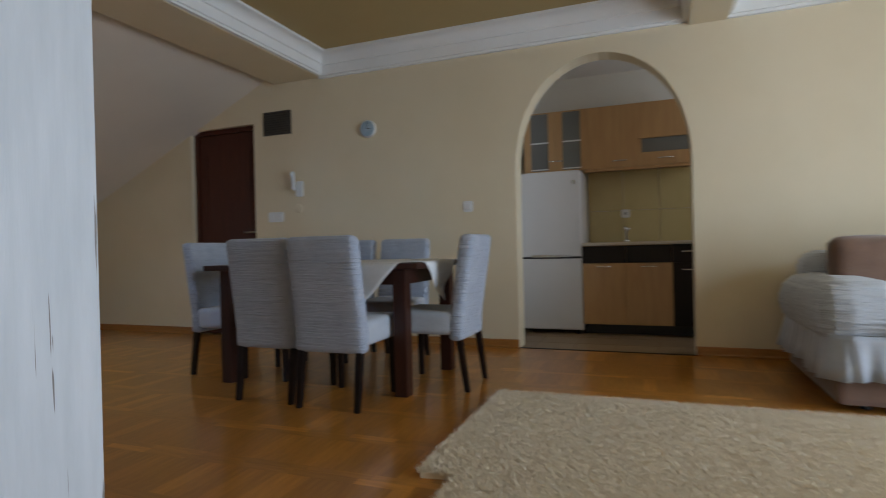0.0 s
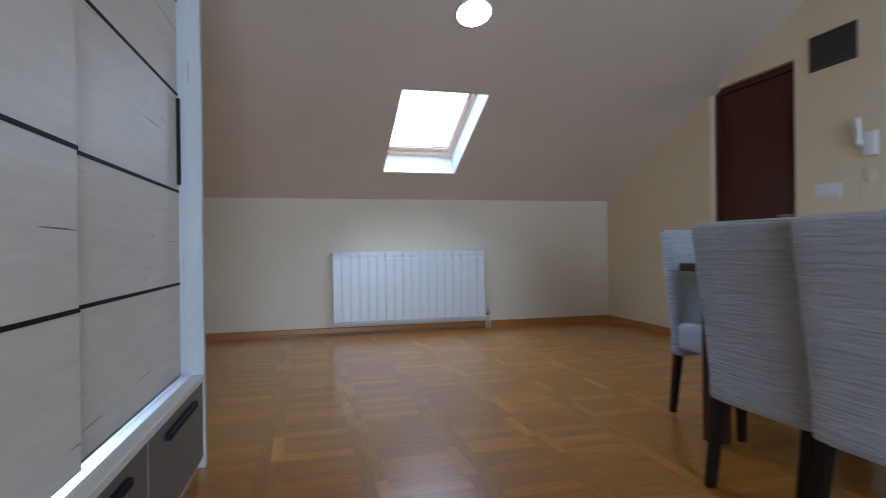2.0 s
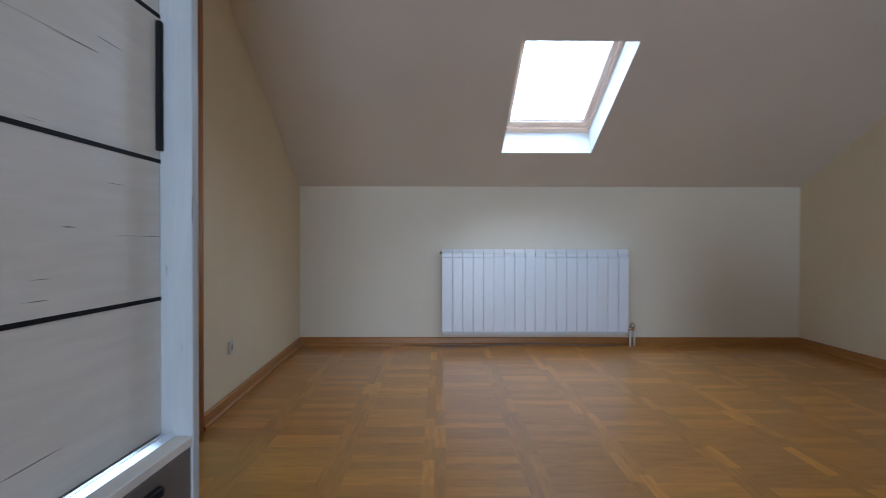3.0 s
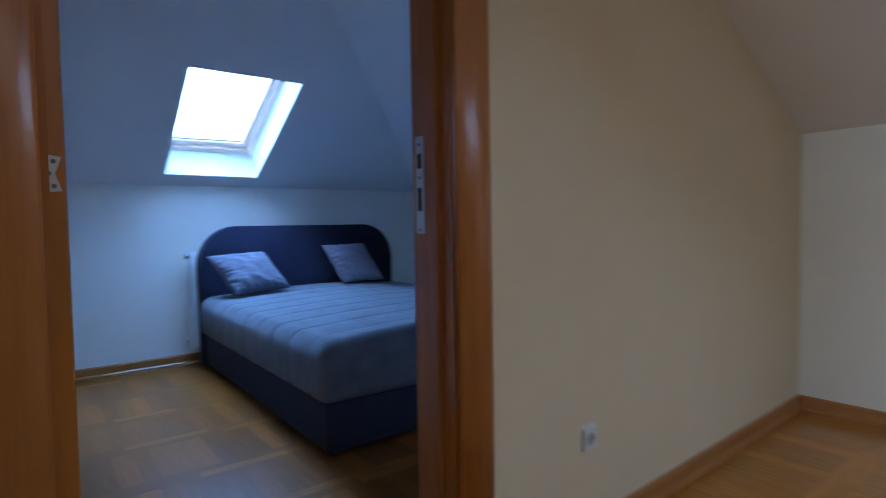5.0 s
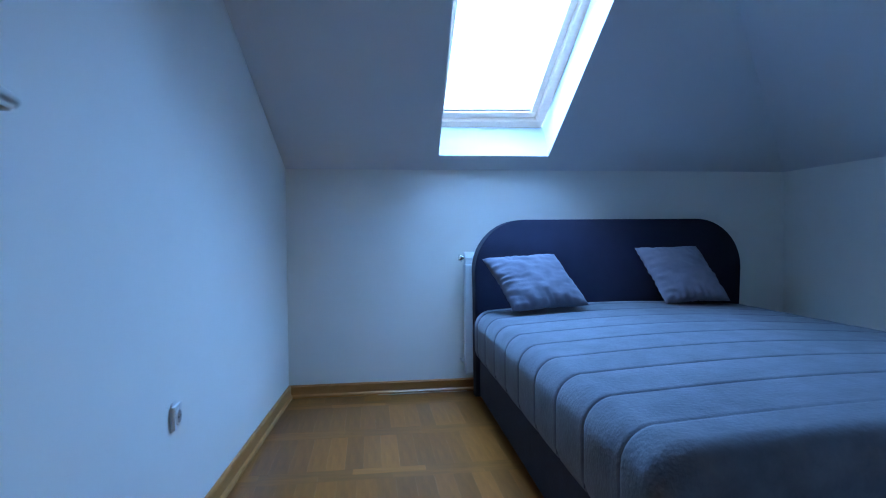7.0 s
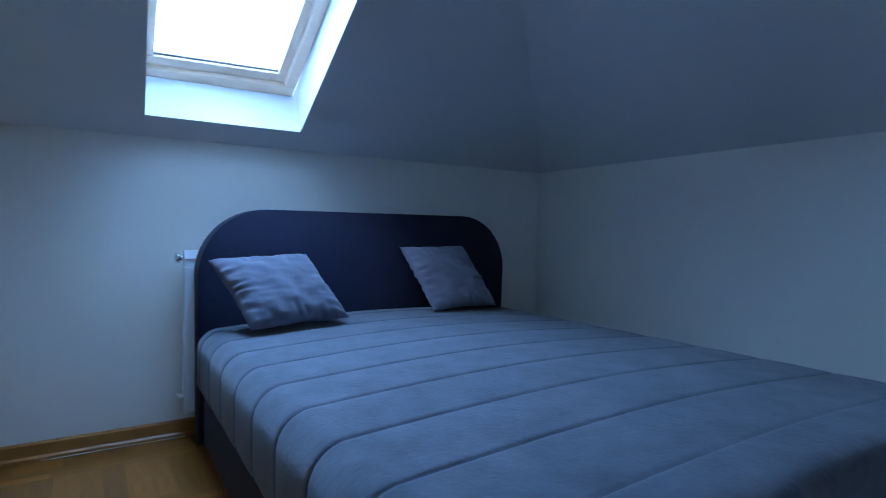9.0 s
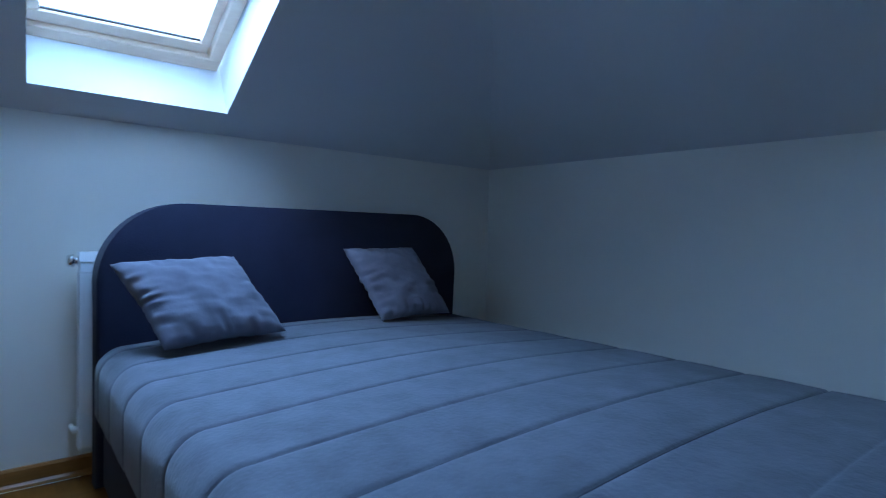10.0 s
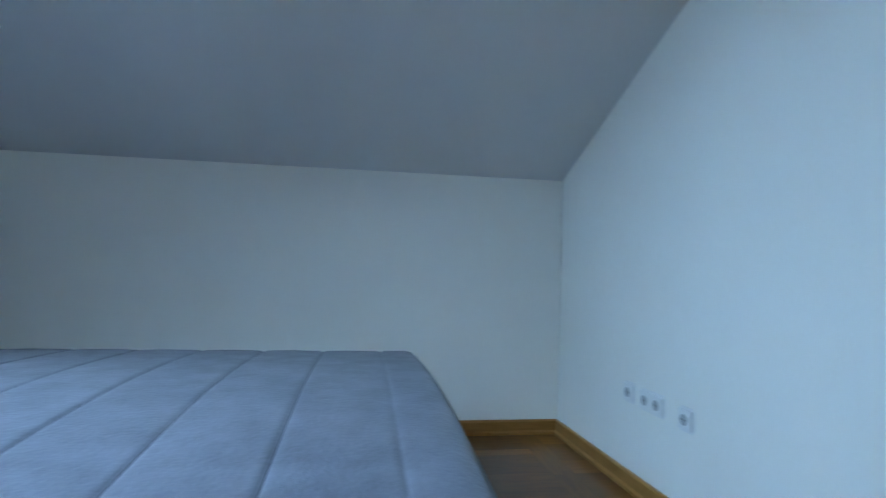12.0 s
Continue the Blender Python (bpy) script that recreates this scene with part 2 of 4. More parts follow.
def glass(name, tint=(1, 1, 1), rough=0.0):
    m = bpy.data.materials.new(name)
    m.use_nodes = True
    bs = m.node_tree.nodes["Principled BSDF"]
    bs.inputs["Base Color"].default_value = (*tint, 1)
    bs.inputs["Transmission Weight"].default_value = 1.0
    bs.inputs["Roughness"].default_value, bs.inputs["IOR"].default_value = rough, 1.45
    return m


PANE = glass("window_glass")
FROST = mat("smoked_cabinet_glass", (0.16, 0.16, 0.15), (0.18, 0.18, 0.17), rough=0.12)


# ---- building helpers ----
def box(bm, x0, y0, z0, x1, y1, z1):
    v = [bm.verts.new(p) for p in ((x0, y0, z0), (x1, y0, z0), (x1, y1, z0), (x0, y1, z0),
                                   (x0, y0, z1), (x1, y0, z1), (x1, y1, z1), (x0, y1, z1))]
    for f in ((3, 2, 1, 0), (4, 5, 6, 7), (0, 1, 5, 4), (1, 2, 6, 5), (2, 3, 7, 6), (3, 0, 4, 7)):
        bm.faces.new([v[i] for i in f])
    return v


def boxes(*dims):
    bm = bmesh.new()
    for d in dims:
        box(bm, *d)
    return bm


def rounded(x0, y0, z0, x1, y1, z1, r=0.006, seg=2):
    bm = boxes((x0, y0, z0, x1, y1, z1))
    bmesh.ops.bevel(bm, geom=bm.edges[:], offset=r, segments=seg, affect='EDGES', profile=0.6)
    return bm


def tube(bm, pts, r, n=10):
    """A round bar along the points."""
    rings = []
    pts = [Vector(p) for p in pts]
    for i, p in enumerate(pts):
        d = (pts[min(i + 1, len(pts) - 1)] - pts[max(i - 1, 0)]).normalized()
        side = d.orthogonal().normalized()
        if rings:
            side = (last - d * last.dot(d)).normalized()
        last, up = side, d.cross(side)
        rr = r[i] if isinstance(r, (list, tuple)) else r
        rings.append([bm.verts.new(p + (side * math.cos(a) + up * math.sin(a)) * rr) for a in (math.tau * k / n for k in range(n))])
    for a, b in zip(rings, rings[1:]):
        for k in range(n):
            bm.faces.new((a[k], a[(k + 1) % n], b[(k + 1) % n], b[k]))
    bm.faces.new(rings[0][::-1])
    bm.faces.new(rings[-1])
    return bm


def prism(bm, outline, axis, lo, hi):
    """A flat outline (two coordinates each) drawn out along axis x, y or z."""
    def at(p, h):
        return {"x": (h, p[0], p[1]), "y": (p[0], h, p[1]), "z": (p[0], p[1], h)}[axis]
    a = [bm.verts.new(at(p, lo)) for p in outline]
    b = [bm.verts.new(at(p, hi)) for p in outline]
    n = len(outline)
    bm.faces.new(a[::-1])
    bm.faces.new(b)
    for i in range(n):
        bm.faces.new((a[i], a[(i + 1) % n], b[(i + 1) % n], b[i]))
    return bm


def mesh(name, bm, material, smooth=False):
    bmesh.ops.recalc_face_normals(bm, faces=bm.faces[:])
    me = bpy.data.meshes.new(name)
    bm.to_mesh(me)
    bm.free()
    me.materials.append(material)
    if smooth:
        for p in me.polygons:
            p.use_smooth = True
    return me


def part(name, bm, material, parent, label="", smooth=False):
    ob = new(name, mesh(name, bm, material, smooth))
    ob.parent = parent
    return tagged(ob, label)


def thing(name, label, category, at=(0, 0, 0), group="", turn=0):
    ob = new(name)
    ob.empty_display_size = 0.1
    ob.matrix_basis = pose(*at, 0, 0, turn)
    return tagged(ob, label, category, group)


def built(name, bm, material, label="", category="", smooth=False):
    return tagged(new(name, mesh(name, bm, material, smooth)), label, category, kind="structure")


# ---- plan ----
WIDE = 4.30          # living room, from the partition to the arch wall
KNEE = 1.36          # height of the living room's low wall
RISE = 0.46          # its sloping ceiling
BK, BRISE = 1.255, 0.47   # the same in the bedroom
BX0, BY0 = 0.105, -3.10   # bedroom corner under the hip
TH = 0.14            # partition
SKEW = Matrix.Rotation(radians(2.2), 4, "Z")     # the partition stands askew to the arch wall
EAST, SOUTH = 9.6, -1.8


def slope_slab(name, corners, height, material, hole=None, thick=0.26):
    """A sloping ceiling over the plan corners, with an opening through it."""
    bm = bmesh.new()
    lo = [bm.verts.new((x, y, height(x, y))) for x, y in corners]
    hi = [bm.verts.new((x, y, height(x, y) + thick)) for x, y in corners]
    n = len(corners)
    for i in range(n):
        j = (i + 1) % n
        bm.faces.new((lo[i], lo[j], hi[j], hi[i]))
    if hole:
        hl = [bm.verts.new((x, y, height(x, y))) for x, y in hole[0]]
        hh = [bm.verts.new((x, y, height(*p) + thick)) for (x, y), p in zip(hole[1], hole[1])]
        for i in range(4):
            j = (i + 1) % 4
            bm.faces.new((lo[i], lo[j], hl[j], hl[i]))
            bm.faces.new((hi[i], hi[j], hh[j], hh[i]))
            f = bm.faces.new((hl[i], hl[j], hh[j], hh[i]))
            f.material_index = 1
    else:
        bm.faces.new(lo)
        bm.faces.new(hi)
    ob = built(name, bm, material)
    ob.data.materials.append(REVEAL)
    return ob


# ---- walls, floors, ceilings ----
# openings: skylight in the living room, skylight in the bedroom
SKY = (0.468, 1.51, 1.675, 2.365)      # x0 x1 y0 y1 of the opening in the living room's slope
BSKY = (1.648, 2.26, -2.967, -1.985)
BSKEW = 0.061      # the roof window stands slightly askew


def living_slope(x, y):
    return KNEE + RISE * x


def bed_south(x, y):
    return BK + BRISE * (y - BY0)


def bed_west(x, y):
    return BK + BRISE * (x - BX0)


lean = 0.11   # a vertical reveal square to the slope leans by this much in plan
slope_slab("ceiling_slope_living", [(-0.2, -TH / 2), (2.95, -TH / 2), (2.95, WIDE + 0.1), (-0.2, WIDE + 0.1)], living_slope, SLOPE,
           ([(SKY[0], SKY[2]), (SKY[1], SKY[2]), (SKY[1], SKY[3]), (SKY[0], SKY[3])],
            [(SKY[0] - lean, SKY[2]), (SKY[1] - lean, SKY[2]), (SKY[1] - lean, SKY[3]), (SKY[0] - lean, SKY[3])]))
hipx = BX0 + 2.54
slope_slab("ceiling_slope_bedroom_south", [(BX0 - 0.2, BY0 - 0.2), (3.45, BY0 - 0.2), (3.45, BY0 + 2.54), (hipx, BY0 + 2.54)], bed_south, BED_SLOPE,
           ([(BSKY[0], BSKY[2]), (BSKY[1], BSKY[2]), (BSKY[1] + BSKEW, BSKY[3]), (BSKY[0] + BSKEW, BSKY[3])],
            [(BSKY[0], BSKY[2] - lean), (BSKY[1], BSKY[2] - lean), (BSKY[1] + BSKEW, BSKY[3] - lean), (BSKY[0] + BSKEW, BSKY[3] - lean)]))
slope_slab("ceiling_slope_bedroom_west", [(BX0 - 0.2, BY0 - 0.2), (hipx, BY0 + 2.54), (hipx, -TH / 2), (BX0 - 0.2, -TH / 2)], bed_west, BED_SLOPE)
built("ceiling_bedroom", boxes((hipx - 0.02, BY0 + 2.50, BK + BRISE * 2.54, 3.45, 0.04, BK + BRISE * 2.54 + 0.2)), BED_SLOPE)

# low walls
built("wall_knee_living", boxes((-0.2, 0, -0.2, 0, WIDE, KNEE + 0.05)), KNEEPAINT)
built("wall_knee_bedroom_west", boxes((BX0 - 0.25, BY0 - 0.2, -0.2, BX0, -0.05, BK + 0.02)), PALE)
built("wall_knee_bedroom_south", boxes((BX0, BY0 - 0.25, -0.2, 3.45, BY0, BK + 0.02)), PALE)
# bedroom side wall, slightly out of square
built("wall_bedroom_east", prism(bmesh.new(), [(3.085, BY0), (3.265, -0.02), (3.45, -0.02), (3.45, BY0)], "z", -0.2, 2.6), PALE)
# partition with the bedroom door
DX0, DX1, DTOP = 2.275, 3.038, 2.04
bm = boxes((-0.2, -TH, -0.2, DX0 - 0.03, 0, 2.95), (DX1 + 0.03, -TH, -0.2, 3.30, 0, 2.95), (3.30, -0.34, -0.2, 5.30, -0.20, 2.95), (3.30, -0.20, 2.13, 5.30, 0.0, 2.95), (DX0 - 0.03, -TH, DTOP + 0.03, DX1 + 0.03, 0, 2.95))
built("wall_partition", bm, CREAM).matrix_basis = SKEW
# bedroom's side of the partition is paler
bm = boxes((BX0, -TH - 0.004, 0, DX0 - 0.03, -TH - 0.0005, 2.5), (DX1 + 0.03, -TH - 0.004, 0, 3.26, -TH - 0.0005, 2.5), (DX0 - 0.03, -TH - 0.004, DTOP + 0.03, DX1 + 0.03, -TH - 0.0005, 2.5))
built("wall_partition_bedroom_face", bm, PALE).matrix_basis = SKEW
# closing walls beside and behind the start
built("wall_hall", boxes((5.16, SOUTH, -0.2, 5.30, -0.34, 2.95)), CREAM)
built("wall_south", boxes((5.16, SOUTH - 0.2, -0.2, EAST + 0.2, SOUTH, 2.95)), CREAM)
EW = (0.2, 2.6, 0.05, 2.25)   # balcony window in the east wall: y0 y1 z0 z1
bm = boxes((EAST, SOUTH, -0.2, EAST + 0.2, EW[0], 2.95), (EAST, EW[1], -0.2, EAST + 0.2, WIDE, 2.95),
           (EAST, EW[0], -0.2, EAST + 0.2, EW[1], EW[2]), (EAST, EW[0], EW[3], EAST + 0.2, EW[1], 2.95))
built("wall_east", bm, CREAM)

# arch wall with the dark door and the arch
AX0, AX1, ATOP, ASPR = 5.17, 6.525, 2.375, 1.47
DOOR = (1.645, 2.475, 2.155)
AT = 0.20


def arch_points(x0, x1, spring, top, n=28):
    cx, rx = (x0 + x1) / 2, (x1 - x0) / 2
    return [(cx - rx * math.cos(math.pi * i / n), spring + (top - spring) * math.sin(math.pi * i / n) ** 0.9) for i in range(n + 1)]


arch = arch_points(AX0, AX1, ASPR, ATOP)
bm = boxes((-0.2, WIDE, -0.2, DOOR[0], WIDE + AT, 2.95), (DOOR[0], WIDE, DOOR[2], DOOR[1], WIDE + AT, 2.95),
           (DOOR[1], WIDE, -0.2, AX0, WIDE + AT, 2.95), (AX1, WIDE, -0.2, EAST + 0.2, WIDE + AT, 2.95))
for (xa, za), (xb, zb) in zip(arch, arch[1:]):
    prism(bm, [(xa, za), (xb, zb), (xb, 2.95), (xa, 2.95)], "y", WIDE, WIDE + AT)
bmesh.ops.remove_doubles(bm, verts=bm.verts[:], dist=0.0005)
built("wall_arch", bm, CREAM)

# flat ceiling, beams and cornices
CEIL, BEAM = 2.72, 2.52
built("ceiling_living", boxes((2.9, SOUTH, CEIL, EAST + 0.2, WIDE + AT, CEIL + 0.2)), OCHRE)
bm = boxes((2.74, -TH, BEAM, 3.28, WIDE, CEIL + 0.2))
built("beam_west", bm, CREAM)
built("beam_east", boxes((6.52, SOUTH, BEAM - 0.04, 6.78, WIDE, CEIL + 0.05)), CREAM)


def cornice(name, x0, y0, x1, y1, inward, z0, z1):
    """White stepped plaster cornice along a wall from (x0, y0) to (x1, y1)."""
    h = z1 - z0
    prof = [(0, 0), (0.03, 0), (0.03, 0.09 * h), (0.045, 0.10 * h), (0.045, 0.5 * h), (0.06, 0.52 * h)]
    prof += [(0.06 + 0.07 * (1 - math.cos(a)), 0.52 * h + 0.36 * h * math.sin(a)) for a in (radians(15 * k) for k in range(1, 7))]
    prof += [(0.15, 0.9 * h), (0.15, h), (0, h)]
    bm = bmesh.new()
    d = Vector((x1 - x0, y1 - y0, 0)).normalized()
    n = Vector((-d.y, d.x, 0)) * inward
    rings = []
    for p in ((x0, y0), (x1, y1)):
        rings.append([bm.verts.new(Vector((*p, z0)) + n * u + Vector((0, 0, v))) for u, v in prof])
    m = len(prof)
    for i in range(m):
        bm.faces.new((rings[0][i], rings[0][(i + 1) % m], rings[1][(i + 1) % m], rings[1][i]))
    bm.faces.new(rings[0])
    bm.faces.new(rings[1][::-1])
    return built(name, bm, WHITE)


cornice("trim_cornice_beam", 3.28, 0.0, 3.28, WIDE, -1, BEAM + 0.004, CEIL)
cornice("trim_cornice_arch_wall", 3.28, WIDE, 6.52, WIDE, -1, BEAM - 0.02, CEIL)
cornice("trim_cornice_east_beam", 6.52, SOUTH, 6.52, WIDE, 1, BEAM - 0.02, CEIL)
cornice("trim_cornice_partition", 3.28, 0.0, 5.30, 0.0, 1, BEAM - 0.02, CEIL)
cornice("trim_cornice_east_bay", 6.78, WIDE, EAST, WIDE, -1, BEAM - 0.04, CEIL)
cornice("trim_cornice_east_bay_beam", 6.78, SOUTH, 6.78, WIDE, -1, BEAM - 0.02, CEIL)

# floor slabs under the wood
floor_living = built("floor_living", boxes((-0.2, -0.015, -0.2, EAST + 0.2, WIDE + 0.02, -0.004), (5.2, SOUTH, -0.2, EAST + 0.2, -0.015, -0.004)), GROUT)
floor_bedroom = built("floor_bedroom", boxes((BX0 - 0.2, BY0 - 0.2, -0.2, 3.45, -0.015, -0.0045)), GROUT)
KY1, KCEIL = 5.75, 2.62
floor_kitchen = built("floor_kitchen", boxes((3.9, WIDE + 0.02, -0.2, 8.0, KY1, -0.012)), GROUT)
built("wall_kitchen_back", boxes((3.8, KY1, -0.2, 8.1, KY1 + 0.15, KCEIL)), PALE)
built("wall_kitchen_west", boxes((4.80, WIDE + AT, -0.2, 4.92, KY1, KCEIL)), PALE)
built("wall_kitchen_east", boxes((8.0, WIDE + AT, -0.2, 8.12, KY1, KCEIL)), PALE)
built("ceiling_kitchen", boxes((3.8, WIDE + AT, KCEIL, 8.1, KY1 + 0.15, KCEIL + 0.1)), WHITE)


# baseboards
def baseboard(name, runs):
    bm = bmesh.new()
    for x0, y0, x1, y1, nx, ny in runs:
        a, b, n = Vector((x0, y0, 0)), Vector((x1, y1, 0)), Vector((nx, ny, 0))
        prof = [(0, 0), (0.022, 0), (0.022, 0.012), (0.014, 0.02), (0.014, 0.062), (0.009, 0.07), (0, 0.07)]
        r0 = [bm.verts.new(a + n * u + Vector((0, 0, v))) for u, v in prof]
        r1 = [bm.verts.new(b + n * u + Vector((0, 0, v))) for u, v in prof]
        for i in range(len(prof)):
            j = (i + 1) % len(prof)
            bm.faces.new((r0[i], r0[j], r1[j], r1[i]))
        bm.faces.new(r0)
        bm.faces.new(r1[::-1])
    return built(name, bm, SKIRT)


baseboard("baseboard_living", [(0, 0, 0, WIDE, 1, 0), (0.015, WIDE, DOOR[0] - 0.01, WIDE, 0, -1), (DOOR[1] + 0.01, WIDE, AX0, WIDE, 0, -1),
                               (AX1, WIDE, EAST, WIDE, 0, -1)])
baseboard("baseboard_partition", [(0.02, 0, DX0 - 0.115, 0, 0, 1), (DX1 + 0.115, 0, 3.26, 0, 0, 1), (BX0 + 0.02, -TH - 0.004, DX0 - 0.115, -TH - 0.004, 0, -1)]).matrix_basis = SKEW
baseboard("baseboard_bedroom", [(BX0, BY0, BX0, -TH, 1, 0), (BX0 + 0.015, BY0, 3.085, BY0, 0, 1),
                                (3.085, BY0, 3.262, -0.03, -0.998, 0.059)])


# ---- bed and bedroom ----
def soft_box(w, d, h, r, n=6):
    """A padded block, rounded on all edges, with its base at z 0."""
    bm = boxes((-w / 2, -d / 2, 0, w / 2, d / 2, h))
    bmesh.ops.bevel(bm, geom=bm.edges[:], offset=r, segments=n, affect='EDGES', profile=0.5)
    return bm


bed = thing("bed", "double bed with grey velvet mattress and rounded navy headboard", "bed", (1.30, 0, 0))
BW, BF, BH = 0.785, -0.93, -2.87      # half width, foot, head
bed.matrix_basis = pose(2.085, -2.93, 0, 0, 0, -1.2) @ pose(1.30 - 2.085, 2.93, 0)
PITCH = 0.215
SEAMS = [-1.08 - PITCH * k for k in range(9) if -1.08 - PITCH * k > BH + 0.03]


def mattress():
    bm = bmesh.new()
    ys = set([BF, BF - 0.004, BF - 0.015, BF - 0.035, BF - 0.06, BH, -2.0])
    for s in SEAMS:
        if s > BH + 0.02:
            ys.update((s - 0.018, s - 0.009, s - 0.004, s, s + 0.004, s + 0.009, s + 0.018, s + 0.1, s + 0.06))
    rings = []
    for y in sorted(ys, reverse=True):
        e = max(0.0, 0.06 - (BF - y))
        inset = 0.06 - math.sqrt(max(0.0, 0.06 ** 2 - e ** 2))
        dent = max([0.005 * math.exp(-((y - s) / 0.004) ** 2) for s in SEAMS])
        puff = 0.003 * abs(math.sin(math.pi * (y - SEAMS[0]) / PITCH)) ** 0.5 if y < SEAMS[0] else 0.003
        r, top = 0.085, 0.515 - inset - dent + puff
        hw = BW - inset * 0.3 - dent + puff
        sec = [(-hw + 0.012, 0.242), (-hw, 0.275), (-hw, top - 0.035 - r)]
        sec += [(-hw + r - r * math.cos(a), top - 0.03 - r + r * math.sin(a)) for a in (radians(9 * k) for k in range(1, 10))]
        sec += [(-hw + r + (hw - r) * k / 8, top - 0.03 + 0.03 * math.sin(math.pi / 2 * k / 8)) for k in range(1, 9)]
        sec += [(-x, z) for x, z in sec[-2::-1]]
        rings.append([bm.verts.new((x, y, z)) for x, z in sec])
    for a, b in zip(rings, rings[1:]):
        for i in range(len(a) - 1):
            bm.faces.new((a[i], a[i + 1], b[i + 1], b[i]))
        bm.faces.new((a[-1], a[0], b[0], b[-1]))
    bm.faces.new(rings[0])
    bm.faces.new(rings[-1][::-1])
    return bm


top = part("mattress", mattress(), VELVET, bed, "grey velvet quilted in cross channels", True)
for s in SEAMS:
    bm = bmesh.new()
    hw, r, z = BW - 0.0035, 0.085, 0.511
    pts = [(-hw, s, 0.255), (-hw, s, z - 0.03 - r)]
    pts += [(-hw + r - r * math.cos(a), s, z - 0.03 - r + r * math.sin(a)) for a in (radians(15 * k) for k in range(1, 7))]
    pts += [(-hw + r + (hw - r) * k / 6, s, z - 0.03 + 0.03 * math.sin(math.pi / 2 * k / 6)) for k in range(1, 7)]
    pts += [(-x, y, q) for x, y, q in pts[-2::-1]]
    part("seam", tube(bm, pts, 0.0018, 6), PIPING, top)
bm = rounded(-BW + 0.022, BH, 0.03, BW - 0.022, BF - 0.015, 0.24, 0.012)
part("bed_base", bm, BASEGREY, bed, "dark blue-grey upholstered box base")
for x in (-BW + 0.08, BW - 0.08):
    for y in (BF - 0.1, BH + 0.1):
        part("foot", tube(bmesh.new(), [(x, y, 0), (x, y, 0.035)], 0.03), BLACK, bed)
# headboard: a rounded slab
bm = bmesh.new()
r, hw, hz = 0.27, 0.76, 0.965
outline = [(-hw, 0.02), (-hw, hz - r)] + [(-hw + r - r * math.cos(a), hz - r + r * math.sin(a)) for a in (radians(7.5 * k) for k in range(1, 13))]
outline += [(-x, z) for x, z in outline[::-1]]
prism(bm, outline, "y", -0.11, 0.0)
bmesh.ops.bevel(bm, geom=[e for e in bm.edges if abs(e.verts[0].co.y - e.verts[1].co.y) < 1e-5], offset=0.03, segments=4, affect='EDGES', profile=0.5)
part("headboard", bm, NAVY, bed, "navy velvet headboard with rounded corners", True).matrix_basis = bed.matrix_basis.inverted() @ pose(1.324, -2.865, 0)


def pillow(label, m, w, h, d, seed, slump):
    """A square cushion with drawn corners, slumped aside; it lies in its own xy plane."""
    rnd = random.Random(seed)
    bm = bmesh.new()
    n = 56
    top, bot = {}, {}
    for i in range(n + 1):
        for j in range(n + 1):
            u, v = 2 * i / n - 1, 2 * j / n - 1
            full = (max(0, 1 - u * u) * max(0, 1 - v * v)) ** 0.42
            pull = 1 - 0.07 * (1 - abs(u * v)) * max(u * u, v * v)
            wr = 0.011 * full ** 0.4 * noise.noise((u * 3.1 + seed, v * 3.1, 0)) + 0.006 * noise.noise((u * 4 + seed, v * 9, 3)) * (1 - full * 0.6)
            for e, c in ((u, v), (v, u)):      # gathers that run in from the edges
                wr += (0.013 if e < 0 else 0.005) * math.sin(c * 27 + 2.5 * noise.noise((c * 3, seed, e))) * math.exp(-5.5 * (1 - abs(e))) * min(1, 9 * (1 - abs(e))) * (1 - c * c)
            x, y = u * w / 2 * pull - slump * v * h / 2, v * h / 2 * pull
            edge = i in (0, n) or j in (0, n)
            top[i, j] = bm.verts.new((x, y, d / 2 * full + (0 if edge else wr)))
            bot[i, j] = top[i, j] if edge else bm.verts.new((x, y, -d / 2 * full * 0.8 + wr))
    for i in range(n):
        for j in range(n):
            bm.faces.new((top[i, j], top[i + 1, j], top[i + 1, j + 1], top[i, j + 1]))
            bm.faces.new((bot[i, j + 1], bot[i + 1, j + 1], bot[i + 1, j], bot[i, j]))
    ob = new("pillow", mesh("pillow", bm, PILLOW, True))
    ob.matrix_basis = m
    return tagged(ob, label, "pillow", "pillows on the bed")


pillow("grey velvet square pillow slumped against the headboard", pose(1.815, -2.69, 0.648, 0, 0, 178) @ pose(0, 0, 0, 51) @ pose(0, 0, 0, 0, 0, 4), 0.385, 0.325, 0.15, 1, 0.29)
pillow("grey velvet square pillow leaning upright on the headboard", pose(0.985, -2.755, 0.668, 0, 0, 180) @ pose(0, 0, 0, 56) @ pose(0, 0, 0, 0, 0, 1), 0.362, 0.345, 0.13, 7, 0.20)


